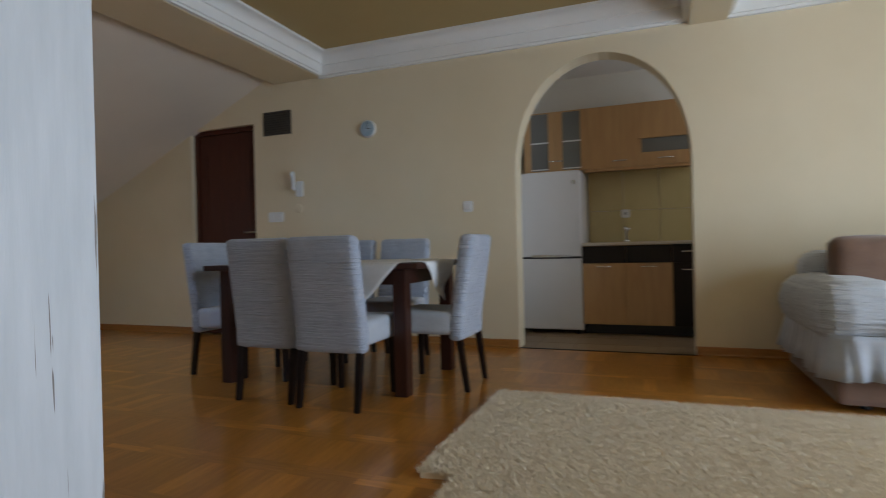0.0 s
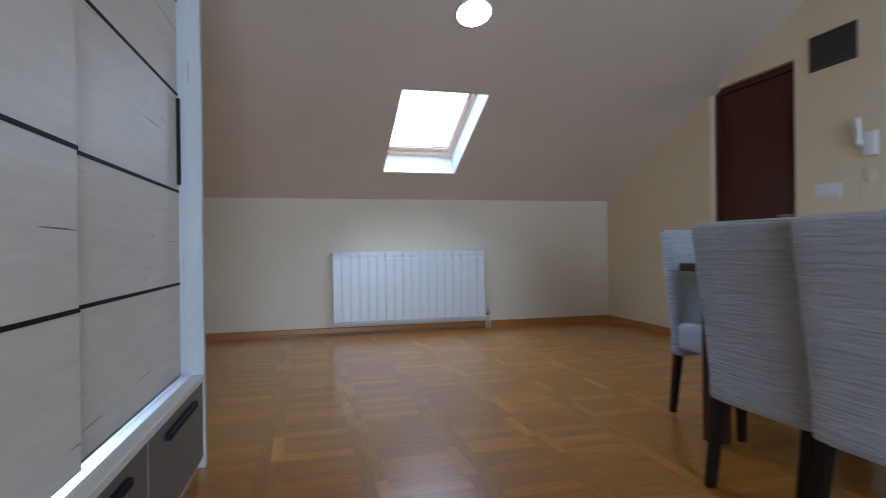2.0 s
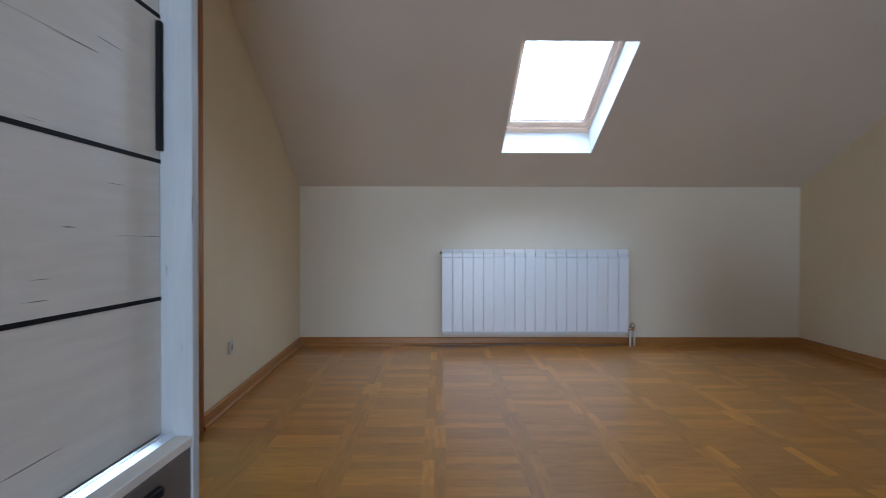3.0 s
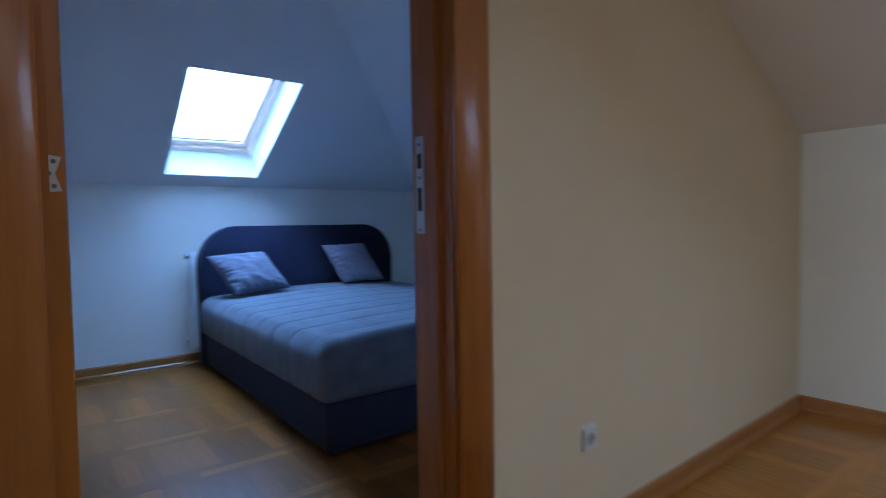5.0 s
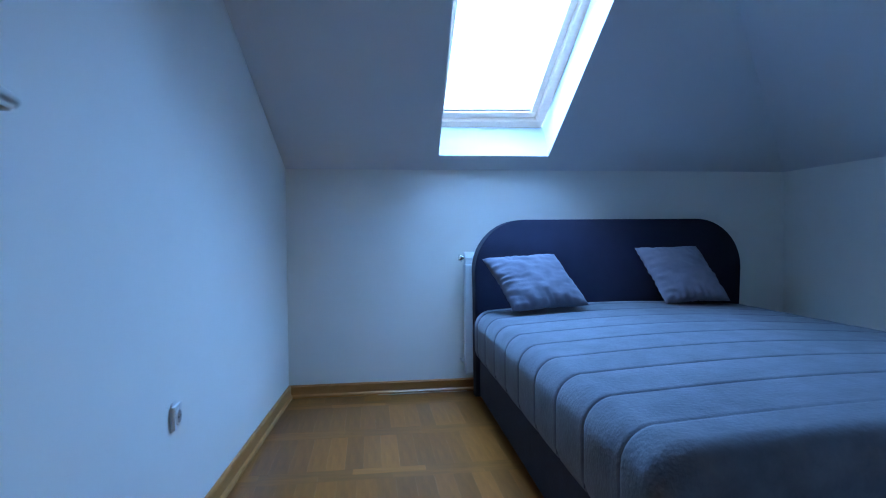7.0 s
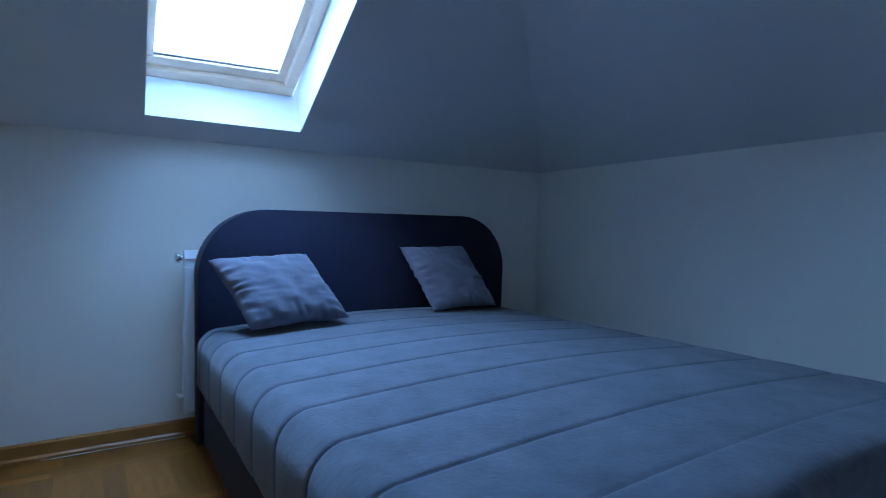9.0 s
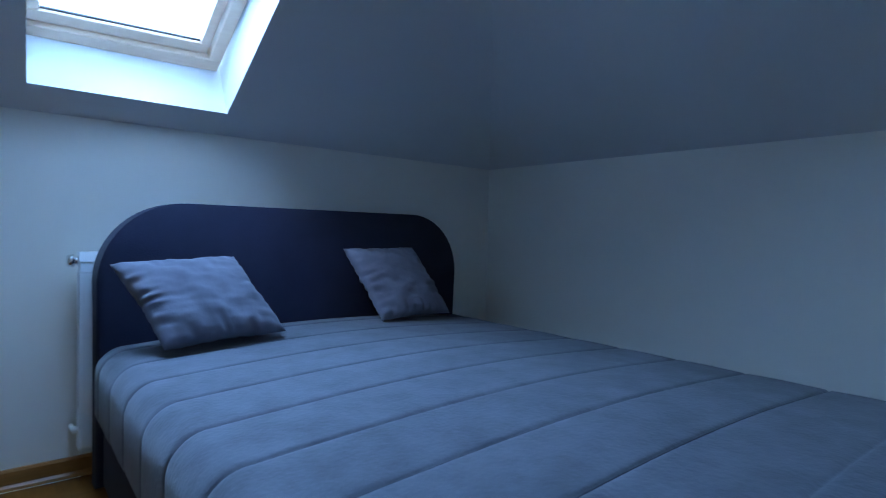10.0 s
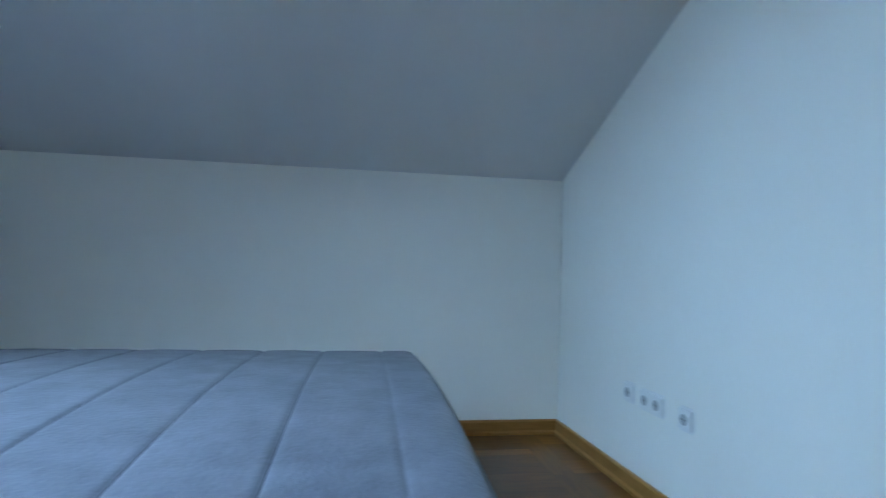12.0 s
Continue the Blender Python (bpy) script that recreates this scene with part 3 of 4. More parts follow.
# ---- radiators ----
def radiator(label, at, turn, count, pitch, height, bottom, low_valve):
    """Sectional aluminium radiator along local x, its back to local y 0, facing +y."""
    rad = thing("radiator", label, "radiator", at, turn=turn)
    w = pitch - 0.003
    bm = bmesh.new()
    prism(bm, [(0.025, bottom), (0.095, bottom), (0.10, bottom + 0.01), (0.10, height - 0.075), (0.097, height - 0.068), (0.025, height - 0.068)], "x", 0, w)
    prism(bm, [(0.030, height - 0.066), (0.086, height - 0.066), (0.084, height - 0.034), (0.030, height - 0.034)], "x", 0.002, w - 0.002)
    prism(bm, [(0.030, height - 0.032), (0.088, height - 0.032), (0.076, height), (0.036, height)], "x", 0, w)
    bmesh.ops.bevel(bm, geom=[e for e in bm.edges if abs(e.verts[0].co.x - e.verts[1].co.x) < 1e-6 and e.calc_length() > 0.3], offset=0.006, segments=2, affect='EDGES')
    first = part("radiator_section", bm, ENAMEL, rad)
    for k in range(1, count):
        o = new("radiator_section", first.data)
        o.parent = rad
        o.location = (k * pitch, 0, 0)
    end = count * pitch - 0.003
    part("bottom_rail", boxes((0.01, 0.03, bottom - 0.02, end - 0.01, 0.06, bottom)), ENAMEL, rad)
    def bar(points, r, name, material, owner, label=""):
        return part(name, tube(bmesh.new(), points, r), material, owner, label, True)
    if low_valve:
        z = bottom + 0.03
        v = bar([(0, 0.06, z), (-0.03, 0.06, z)], 0.014, "valve", CHROME, rad, "chrome valve")
        bar([(-0.045, 0.06, z - 0.015), (-0.045, 0.06, z + 0.01), (-0.045, 0.085, z + 0.04)], [0.018, 0.022, 0.016], "valve_knob", CHROME, v)
        for dx in (0.028, 0.062):
            bar([(-dx, 0.06, -0.004), (-dx, 0.06, z - 0.01)], 0.009, "pipe", PLASTIC, rad, "white supply pipe")
        bar([(end, 0.06, height - 0.03), (end + 0.02, 0.06, height - 0.03)], 0.012, "air_plug", CHROME, rad)
    else:
        z = height - 0.03
        v = bar([(end, 0.06, z), (end + 0.012, 0.06, z)], 0.014, "valve", CHROME, rad, "chrome valve")
        bar([(end + 0.010, 0.06, z), (end + 0.014, 0.06, z), (end + 0.032, 0.06, z)], [0.012, 0.022, 0.019], "valve_knob", CHROME, v)
        bar([(end + 0.012, -0.009, bottom + 0.06), (end + 0.012, 0.045, bottom + 0.06), (end - 0.01, 0.05, bottom + 0.06)], 0.008, "pipe", PLASTIC, rad, "white supply pipe")
        bar([(end - 0.01, 0.05, bottom + 0.06), (end + 0.014, 0.05, bottom + 0.06)], 0.013, "lower_valve", PLASTIC, rad)
    for x in (0.2, end - 0.2):
        part("bracket", boxes((x, 0, bottom + 0.1, x + 0.03, 0.03, bottom + 0.14)), ENAMEL, rad)
    return rad


radiator("white sectional radiator under the skylight on the low wall", (0.0, 2.79, 0), -90, 18, 0.0875, 0.825, 0.122, True)


# ---- skylights ----
def skylight(name, label, m, w, l):
    """A roof window; local x across, local y up the slope, local z outwards, origin at the middle of the opening."""
    win = thing(name, label, "window")
    win["kind"] = "structure"
    win.matrix_basis = m
    f, s = 0.045, 0.05
    ring = [(-w / 2 - 0.02, -l / 2 - 0.02, w / 2 + 0.02, -l / 2 + f), (-w / 2 - 0.02, l / 2 - f, w / 2 + 0.02, l / 2 + 0.02),
            (-w / 2 - 0.02, -l / 2 + f, -w / 2 + f * 0.6, l / 2 - f), (w / 2 - f * 0.6, -l / 2 + f, w / 2 + 0.02, l / 2 - f)]
    for x0, y0, x1, y1 in ring:
        part("window_frame", rounded(x0, y0, 0.0, x1, y1, 0.07, 0.004, 1), SASH, win, "lacquered pine frame")
    a, b = w / 2 - f * 0.6 - 0.004, l / 2 - f - 0.004
    for x0, y0, x1, y1 in ((-a, -b, a, -b + s), (-a, b - s, a, b), (-a, -b + s, -a + s * 0.7, b - s), (a - s * 0.7, -b + s, a, b - s)):
        part("sash", rounded(x0, y0, 0.018, x1, y1, 0.06, 0.006, 2), SASH, win, "pale lacquered sash")
    g = part("pane", boxes((-a + s * 0.7, -b + s, 0.036, a - s * 0.7, b - s, 0.044)), PANE, win, "clear glass")
    g.visible_shadow = False
    part("gasket", boxes((-a + s * 0.7 - 0.002, -b + s - 0.004, 0.030, a - s * 0.7 + 0.002, -b + s + 0.004, 0.036)), BLACK, win)
    return win


def roof_pose(x, y, z, up, depth):
    """Frame on a slope whose uphill way in plan is up=(ux, uy)."""
    k = RISE if up[0] else BRISE
    yv = Vector((up[0], up[1], k)).normalized()
    zv = Vector((-k * up[0], -k * up[1], 1)).normalized()
    xv = yv.cross(zv)
    m = Matrix((xv, yv, zv)).transposed().to_4x4()
    m.translation = Vector((x, y, z)) + zv * depth
    return m


cx, cy = (SKY[0] + SKY[1]) / 2, (SKY[2] + SKY[3]) / 2
skylight("window_1", "closed roof window with pale pine frame in the sloping ceiling", roof_pose(cx, cy, living_slope(cx, cy), (1, 0), 0.195), SKY[3] - SKY[2], (SKY[1] - SKY[0]) * math.hypot(1, RISE))
cx, cy = (BSKY[0] + BSKY[1]) / 2, (BSKY[2] + BSKY[3]) / 2
skylight("window_2", "roof window with pale pine frame over the bed", roof_pose(cx + BSKEW / 2 + 0.02, cy, bed_south(cx, cy), (0, 1), 0.195) @ pose(0, 0, 0, 0, 0, -2.0), BSKY[1] - BSKY[0], (BSKY[3] - BSKY[2]) * math.hypot(1, BRISE))


# ---- bedroom door ----
frame_1 = thing("door_frame", "cherry-veneer door casing with rounded trim", "door frame")
frame_1["kind"] = "structure"
frame_1.matrix_basis = SKEW


def casing(x0, x1, y, side, vertical=True, z=0.0):
    """Rounded trim board on a wall face; side is +1 towards the living room."""
    prof = [(x0, 0), (x0, 0.012), (x0 + 0.12 * (x1 - x0), 0.019), ((x0 + x1) / 2, 0.023), (x0 + 0.8 * (x1 - x0), 0.017), (x0 + 0.94 * (x1 - x0), 0.012), (x1, 0.008), (x1, 0)]
    bm = bmesh.new()
    if vertical:
        prism(bm, [(a, y + side * b) for a, b in prof], "z", 0.0, DTOP + 0.08)
    return bm


for y, side in ((0.0, 1), (-TH - 0.004, -1)):
    part("casing", casing(DX0 - 0.112, DX0 - 0.002, y, side), JAMB, frame_1, "", True)
    part("casing", casing(DX1 + 0.112, DX1 + 0.002, y, side), JAMB, frame_1, "", True)
    part("casing", boxes((DX0 - 0.002, min(y, y + side * 0.018), DTOP + 0.002, DX1 + 0.002, max(y, y + side * 0.018), DTOP + 0.08)), JAMB, frame_1)
part("jamb", boxes((DX0 - 0.03, -TH - 0.003, 0, DX0, -0.002, DTOP)), JAMB, frame_1)
part("jamb", boxes((DX1, -TH - 0.003, 0, DX1 + 0.03, -0.002, DTOP)), JAMB, frame_1)
part("head_jamb", boxes((DX0 - 0.03, -TH - 0.003, DTOP, DX1 + 0.03, -0.002, DTOP + 0.03)), JAMB, frame_1)
part("stop", boxes((DX0, -0.085, 0, DX0 + 0.012, -0.045, DTOP)), JAMB, frame_1)
part("stop", boxes((DX1 - 0.012, -0.085, 0, DX1, -0.045, DTOP)), JAMB, frame_1)
strike = part("strike_plate", boxes((DX0 - 0.001, -0.135, 0.925, DX0 + 0.002, -0.105, 1.162)), NICKEL, frame_1, "satin metal strike plate")
for z, h in ((0.980, 0.057), (1.084, 0.036)):
    part("strike_hole", boxes((DX0 + 0.0015, -0.128, z, DX0 + 0.003, -0.112, z + h)), DARKDOOR, strike)
for z in (0.934, 1.062, 1.142):
    part("screw", tube(bmesh.new(), [(DX0 + 0.0018, -0.12, z), (DX0 + 0.0035, -0.12, z)], 0.004, 10), TAUPE, strike)

door = thing("door_1", "open cherry-veneer door with pressed oval panels", "door", (DX1, -TH, 0.008))
door["kind"] = "structure"
door.matrix_basis = SKEW @ pose(3.030, -0.1865, 0.008, 0, 0, -81)
DL, DT, DHH = 0.725, 0.042, 2.02
# leaf along local x, visible face at local y -DT
leaf = part("door_leaf", rounded(0, -DT, 0, DL, 0, DHH, 0.004, 1), LEAFWOOD, door)


def moulding(points, r, name="moulding"):
    """A shallow pressed ridge on the leaf."""
    bm = tube(bmesh.new(), [(x, -DT + 0.55 * r, z) for x, z in points], r, 12)
    return part(name, bm, LEAFWOOD, leaf, "", True)


def oval(cx, cz, a, b, n=48):
    return [(cx + a * math.cos(math.tau * k / n), cz + b * math.sin(math.tau * k / n)) for k in range(n + 1)]


def sweep(cz, sign, top, drop, x0, x1, n=24):
    """A shallow arc over the oval, with its crest on the leaf's middle line."""
    xs = [x0 + (x1 - x0) * k / n for k in range(n + 1)]
    return [(x, cz + sign * (top - drop * (x - mx) ** 2)) for x in xs]


mx, oz = DL / 2, 0.882
moulding(oval(mx, oz, 0.262, 0.109), 0.012)
moulding(oval(mx, oz, 0.195, 0.062), 0.005)
for sign in (1, -1):
    moulding(sweep(oz, sign, 0.225, 0.65, mx - 0.245, mx + 0.235), 0.011)
    moulding(sweep(oz, sign, 0.262, 0.40, mx - 0.245, mx + 0.235), 0.006)
for x in (mx - 0.262, mx - 0.245, mx + 0.245, mx + 0.262):
    moulding([(x, oz + 0.165), (x, 1.86)], 0.005)
    moulding([(x, oz - 0.165), (x, 0.14)], 0.005)
moulding([(mx - 0.262, 1.86), (mx + 0.262, 1.86)], 0.006)
moulding([(mx - 0.262, 0.14), (mx + 0.262, 0.14)], 0.006)
hx, hz = DL - 0.055, 1.045
handle = part("door_handle", tube(bmesh.new(), [(hx, -DT - 0.001, hz), (hx, -DT - 0.012, hz)], 0.026, 18), NICKEL, door, "satin nickel lever handle", True)
part("lever", tube(bmesh.new(), [(hx, -DT - 0.01, hz), (hx, -DT - 0.05, hz), (hx - 0.015, -DT - 0.058, hz), (hx - 0.11, -DT - 0.058, hz), (hx - 0.125, -DT - 0.05, hz)], [0.010, 0.010, 0.010, 0.009, 0.008], 12), NICKEL, handle, "", True)
back = part("door_handle", tube(bmesh.new(), [(hx, 0.0, hz), (hx, 0.011, hz)], 0.026, 18), NICKEL, door, "", True)
part("lock_rosette", tube(bmesh.new(), [(hx, -DT - 0.001, hz - 0.10), (hx, -DT - 0.012, hz - 0.10)], 0.024, 18), NICKEL, door, "satin nickel lock rosette", True)
for z in (0.25, 1.002, 1.72):
    plate = [(-0.002, z), (-0.034, z + 0.004), (-0.024, z + 0.033), (-0.034, z + 0.062), (-0.002, z + 0.066)]
    h = part("hinge", prism(bmesh.new(), plate, "x", -0.003, 0.0), NICKEL, door, "satin metal flag hinge")
    part("knuckle", tube(bmesh.new(), [(-0.005, 0.005, z - 0.03), (-0.005, 0.005, z + 0.096)], 0.007), NICKEL, h, "", True)
    for dz in (-0.030, 0.070):
        part("jamb_arm", boxes((-0.004, 0.006, z + dz, 0.004, 0.034, z + dz + 0.026)), NICKEL, h)
    for dy, dz in ((-0.022, 0.012), (-0.015, 0.033), (-0.022, 0.054)):
        part("screw", tube(bmesh.new(), [(-0.003, dy, z + dz), (-0.0045, dy, z + dz)], 0.004, 10), TAUPE, h)


# ---- sockets and switches ----
def socket(name, label, category, m, gangs=1, kind="socket", size=0.08):
    """Flush plate in local xz, facing local -y."""
    ob = thing(name, label, category)
    ob.matrix_basis = m
    w = size * gangs * 0.9 + size * 0.1
    bm = boxes((-w / 2, -0.010, -size / 2, w / 2, 0, size / 2))
    bmesh.ops.bevel(bm, geom=[e for e in bm.edges if min(v.co.y for v in e.verts) < -0.009], offset=0.0085, segments=4, affect='EDGES')
    part("plate", bm, PLASTIC, ob)
    for g in range(gangs):
        x = (g - (gangs - 1) / 2) * size * 0.9
        if kind == "socket":
            c = part("insert", tube(bmesh.new(), [(x, -0.009, 0), (x, -0.0125, 0)], 0.024, 20), PLASTIC, ob)
            # flat grey disc stands in for the shade inside the recess
            part("well", tube(bmesh.new(), [(x, -0.0126, 0), (x, -0.0132, 0)], 0.018, 20), SOCKETWELL, c, "grey disc for the shaded socket well")
            for dx in (-0.0095, 0.0095):
                part("pin_hole", tube(bmesh.new(), [(x + dx, -0.0133, 0), (x + dx, -0.0138, 0)], 0.003, 8), BLACK, c)
        else:
            part("rocker", rounded(x - 0.026, -0.016, -0.027, x + 0.026, -0.010, 0.027, 0.002, 1), PLASTIC, ob)
    return ob


socket("wall_socket", "white round wall socket on the cream partition", "socket", SKEW @ pose(1.765, 0.0, 0.315, 0, 0, 180))
socket("wall_socket", "white wall socket on the bedroom side wall", "socket", pose(3.1735, -1.59, 0.395, 0, 0, -90 + 2.7))
for x, z, g in ((0.775, 0.36, 1), (0.925, 0.357, 2), (1.115, 0.352, 1)):
    socket("wall_socket", "white multi-gang wall socket low on the bedroom partition", "socket", SKEW @ pose(x, -TH - 0.004, z), g)
brad = radiator("white sectional radiator partly behind the headboard", (2.118 - 9 * 0.08, BY0 + 0.01, 0), 0, 9, 0.08, 0.79, 0.12, False)
# white strand added for the bright highlight along the baseboard's shoe
cable = new("cable", mesh("cable", tube(bmesh.new(), [(2.60 - 0.05 * k, BY0 + 0.026 + 0.002 * math.sin(k * 0.9), 0.0025) for k in range(11)], 0.0013, 6), PLASTIC, True))
tagged(cable, "thin white strand for the bright line along the bedroom baseboard", "cable")
cable = new("cable", mesh("cable", tube(bmesh.new(), [(0.035 + 0.05 * math.sin(math.pi * k / 24), 0.95 + 0.075 * k, 0.008 + (0.02 if 8 < k < 20 else 0.0) * math.sin(math.pi * (k - 8) / 12)) for k in range(25)], 0.004, 6), TAUPE, True))
tagged(cable, "loose thin cable along the baseboard under the radiator", "cable")


# ---- wardrobe ----
ward = thing("wardrobe", "whitewashed oak sliding-door wardrobe with black inlay strips", "wardrobe", (0, 0, 0))
WX0, WX1, WF, WH = 3.245, 5.375, 0.545, 2.16
DOORY, LEDGE = 0.46, 0.368       # face of the rear sliding door, top of the ledge
ward.matrix_basis = pose(3.262, DOORY, 0, 0, 0, -2.2) @ pose(-3.262, -DOORY, 0)
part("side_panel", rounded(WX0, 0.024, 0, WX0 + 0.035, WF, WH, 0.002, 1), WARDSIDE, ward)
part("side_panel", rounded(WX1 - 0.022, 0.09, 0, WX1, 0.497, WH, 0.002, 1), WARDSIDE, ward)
part("top_panel", boxes((WX0 + 0.035, 0.09, WH - 0.03, WX1 - 0.022, DOORY + 0.03, WH)), WARD, ward)
part("back_panel", boxes((WX0 + 0.035, 0.09, 0.05, WX1 - 0.022, 0.10, WH - 0.03)), WARD, ward)
part("ledge", rounded(WX0 + 0.035, 0.10, LEDGE - 0.025, WX1 - 0.022, WF - 0.002, LEDGE, 0.002, 1), WARD, ward)
for y, w in ((DOORY + 0.006, 0.008), (DOORY + 0.027, 0.014)):
    part("sliding_rail", prism(bmesh.new(), [(y, LEDGE), (y + w, LEDGE), (y + w, LEDGE + 0.002), (y + 0.002, LEDGE + w), (y, LEDGE + w)], "x", WX0 + 0.035, WX1 - 0.022), ALU, ward, "bevelled aluminium rail")


def sliding_door(x0, x1, y):
    d = part("sliding_door", rounded(x0, y - 0.02, LEDGE + 0.008, x1, y, WH - 0.035, 0.001, 1), WARD, ward)
    for z in (0.731, 1.09, 1.468, 1.836):
        part("inlay_strip", boxes((x0, y - 0.001, z - 0.005, x1, y + 0.0025, z + 0.005)), BLACKLINE, d, "black inlay strip")
    return d


west = sliding_door(WX0 + 0.037, 4.32, DOORY)
east = sliding_door(4.25, WX1 - 0.024, DOORY + 0.023)
part("grip", boxes((WX0 + 0.04, DOORY, 1.117, WX0 + 0.058, DOORY + 0.011, 1.452)), BLACKLINE, west, "dark vertical grip strip")
part("grip", boxes((WX1 - 0.05, DOORY + 0.023, 1.117, WX1 - 0.028, DOORY + 0.034, 1.452)), BLACKLINE, east, "dark vertical grip strip")
for k in range(3):
    w = (WX1 - 0.022 - WX0 - 0.035) / 3
    x = WX0 + 0.035 + k * w
    y = WF - 0.006 if k == 0 else WF - 0.010
    d = part("drawer_front", rounded(x + 0.002, y - 0.019, 0.045, x + w - 0.002, y, LEDGE - 0.029, 0.001, 1), TAUPE, ward, "taupe drawer front")
    part("handle", rounded(x + 0.16, y - 0.001, 0.285, x + w - 0.16, y + 0.017, 0.308, 0.003, 1), BLACKLINE, d, "black bar handle")
part("plinth", boxes((WX0 + 0.035, 0.10, 0, WX1 - 0.022, WF - 0.03, 0.045)), WARD, ward)


# ---- dining table and chairs ----
TX0, TX1, TY0, TY1, TZ = 3.45, 5.00, 2.595, 3.465, 0.775
table = thing("dining_table", "dark mahogany dining table under a white cloth", "table", (0, 0, 0))
part("tabletop", rounded(TX0, TY0, TZ - 0.035, TX1, TY1, TZ, 0.005, 2), TABLEWOOD, table)
for x0, y0, x1, y1 in ((TX0 + 0.19, TY0 + 0.04, TX1 - 0.17, TY0 + 0.06), (TX0 + 0.19, TY1 - 0.06, TX1 - 0.17, TY1 - 0.04),
                       (TX0 + 0.12, TY0 + 0.11, TX0 + 0.14, TY1 - 0.11), (TX1 - 0.12, TY0 + 0.11, TX1 - 0.10, TY1 - 0.11)):
    part("apron", boxes((x0, y0, TZ - 0.125, x1, y1, TZ - 0.035)), TABLEWOOD, table)
for x in (TX0 + 0.11, TX1 - 0.17):
    for y in (TY0 + 0.03, TY1 - 0.11):
        part("leg", rounded(x, y, 0, x + 0.08, y + 0.08, TZ - 0.036, 0.004, 2), TABLEWOOD, table)

# square cloth laid cornerwise, its corners hanging over the edges
bm = bmesh.new()
half, n, ccx, ccy = 0.475, 44, 4.58, 2.955
grid = {}
for i in range(n + 1):
    for j in range(n + 1):
        u, v = half * (2 * i / n - 1), half * (2 * j / n - 1)
        x, y = ccx + (u - v) * math.sqrt(0.5), ccy + (u + v) * math.sqrt(0.5)
        z = TZ + 0.004
        for lo, hi, ax in ((TX0, TX1, 0), (TY0, TY1, 1)):
            c = (x, y)[ax]
            over = max(lo - c, c - hi, 0)
            if over:
                z = TZ + 0.004 - over
                wob = 0.012 * math.sin(over * 30) + 0.02 * over * math.sin(20 * (y, x)[ax])
                c = (lo - 0.006 - wob * over * 6 if c < lo else hi + 0.006 + wob * over * 6)
                x, y = (c, y) if ax == 0 else (x, c)
        grid[i, j] = bm.verts.new((x, y, z + 0.0008 * noise.noise((u * 40, v * 40, 0))))
for i in range(n):
    for j in range(n):
        bm.faces.new((grid[i, j], grid[i + 1, j], grid[i + 1, j + 1], grid[i, j + 1]))
cloth = new("tablecloth", mesh("tablecloth", bm, CLOTH, True))
sol = cloth.modifiers.new("thickness", "SOLIDIFY")
sol.thickness, sol.offset = 0.002, 1
tagged(cloth, "white square tablecloth laid cornerwise on the dining table", "tablecloth")


def ripple(bm, amp, freq, seed):
    """Pushes a soft mesh out and in a little, as gathered cloth is."""
    for v in bm.verts:
        k = noise.noise((v.co.x * 5 + seed, v.co.y * 5, v.co.z * freq)) * amp + 0.5 * amp * noise.noise((v.co.x * 13, v.co.y * 13 + seed, v.co.z * freq * 2.3))
        v.co += v.normal * k


def padded(x0, y0, z0, x1, y1, z1, r, cuts, amp=0.0, seed=0):
    bm = boxes((x0, y0, z0, x1, y1, z1))
    bmesh.ops.bevel(bm, geom=bm.edges[:], offset=r, segments=3, affect='EDGES', profile=0.5)
    bmesh.ops.subdivide_edges(bm, edges=[e for e in bm.edges if e.calc_length() > 0.05], cuts=cuts, use_grid_fill=True)
    bm.normal_update()
    if amp:
        ripple(bm, amp, 60, seed)
    return bm


def dining_chair(label, m, seed):
    """Local: the seat looks along +y, the backrest stands at y 0."""
    ch = thing("dining_chair", label, "chair", group="chairs round the dining table")
    ch.matrix_basis = m
    w = 0.215
    bm = padded(-w, -0.005, 0.30, w, 0.085, 0.935, 0.03, 7, 0.0014, seed)
    for v in bm.verts:      # the back leans away from the seat and narrows upwards
        k = max(0.0, v.co.z - 0.42)
        v.co.y -= 0.16 * k
        v.co.x *= 1 - 0.06 * k
    part("backrest", bm, COVER, ch, "crinkled grey stretch cover", True)
    bm = padded(-w + 0.003, 0.05, 0.335, w - 0.003, 0.47, 0.475, 0.028, 5, 0.0015, seed + 3)
    part("seat", bm, COVERFLAT, ch, "smooth grey stretch cover", True)
    for x, y, lean_y in ((-w + 0.035, 0.03, -0.05), (w - 0.035, 0.03, -0.05), (-w + 0.035, 0.43, 0.0), (w - 0.035, 0.43, 0.0)):
        bm = bmesh.new()
        a, b = 0.019, 0.014
        top_ = [bm.verts.new((x + dx * a, y + dy * a, 0.36)) for dx, dy in ((-1, -1), (1, -1), (1, 1), (-1, 1))]
        low = [bm.verts.new((x + dx * b, y + lean_y + dy * b, 0)) for dx, dy in ((-1, -1), (1, -1), (1, 1), (-1, 1))]
        bm.faces.new(top_)
        bm.faces.new(low[::-1])
        for i in range(4):
            bm.faces.new((low[i], low[(i + 1) % 4], top_[(i + 1) % 4], top_[i]))
        part("leg", bm, DARKWOOD, ch, "dark tapered wooden leg")
    return ch


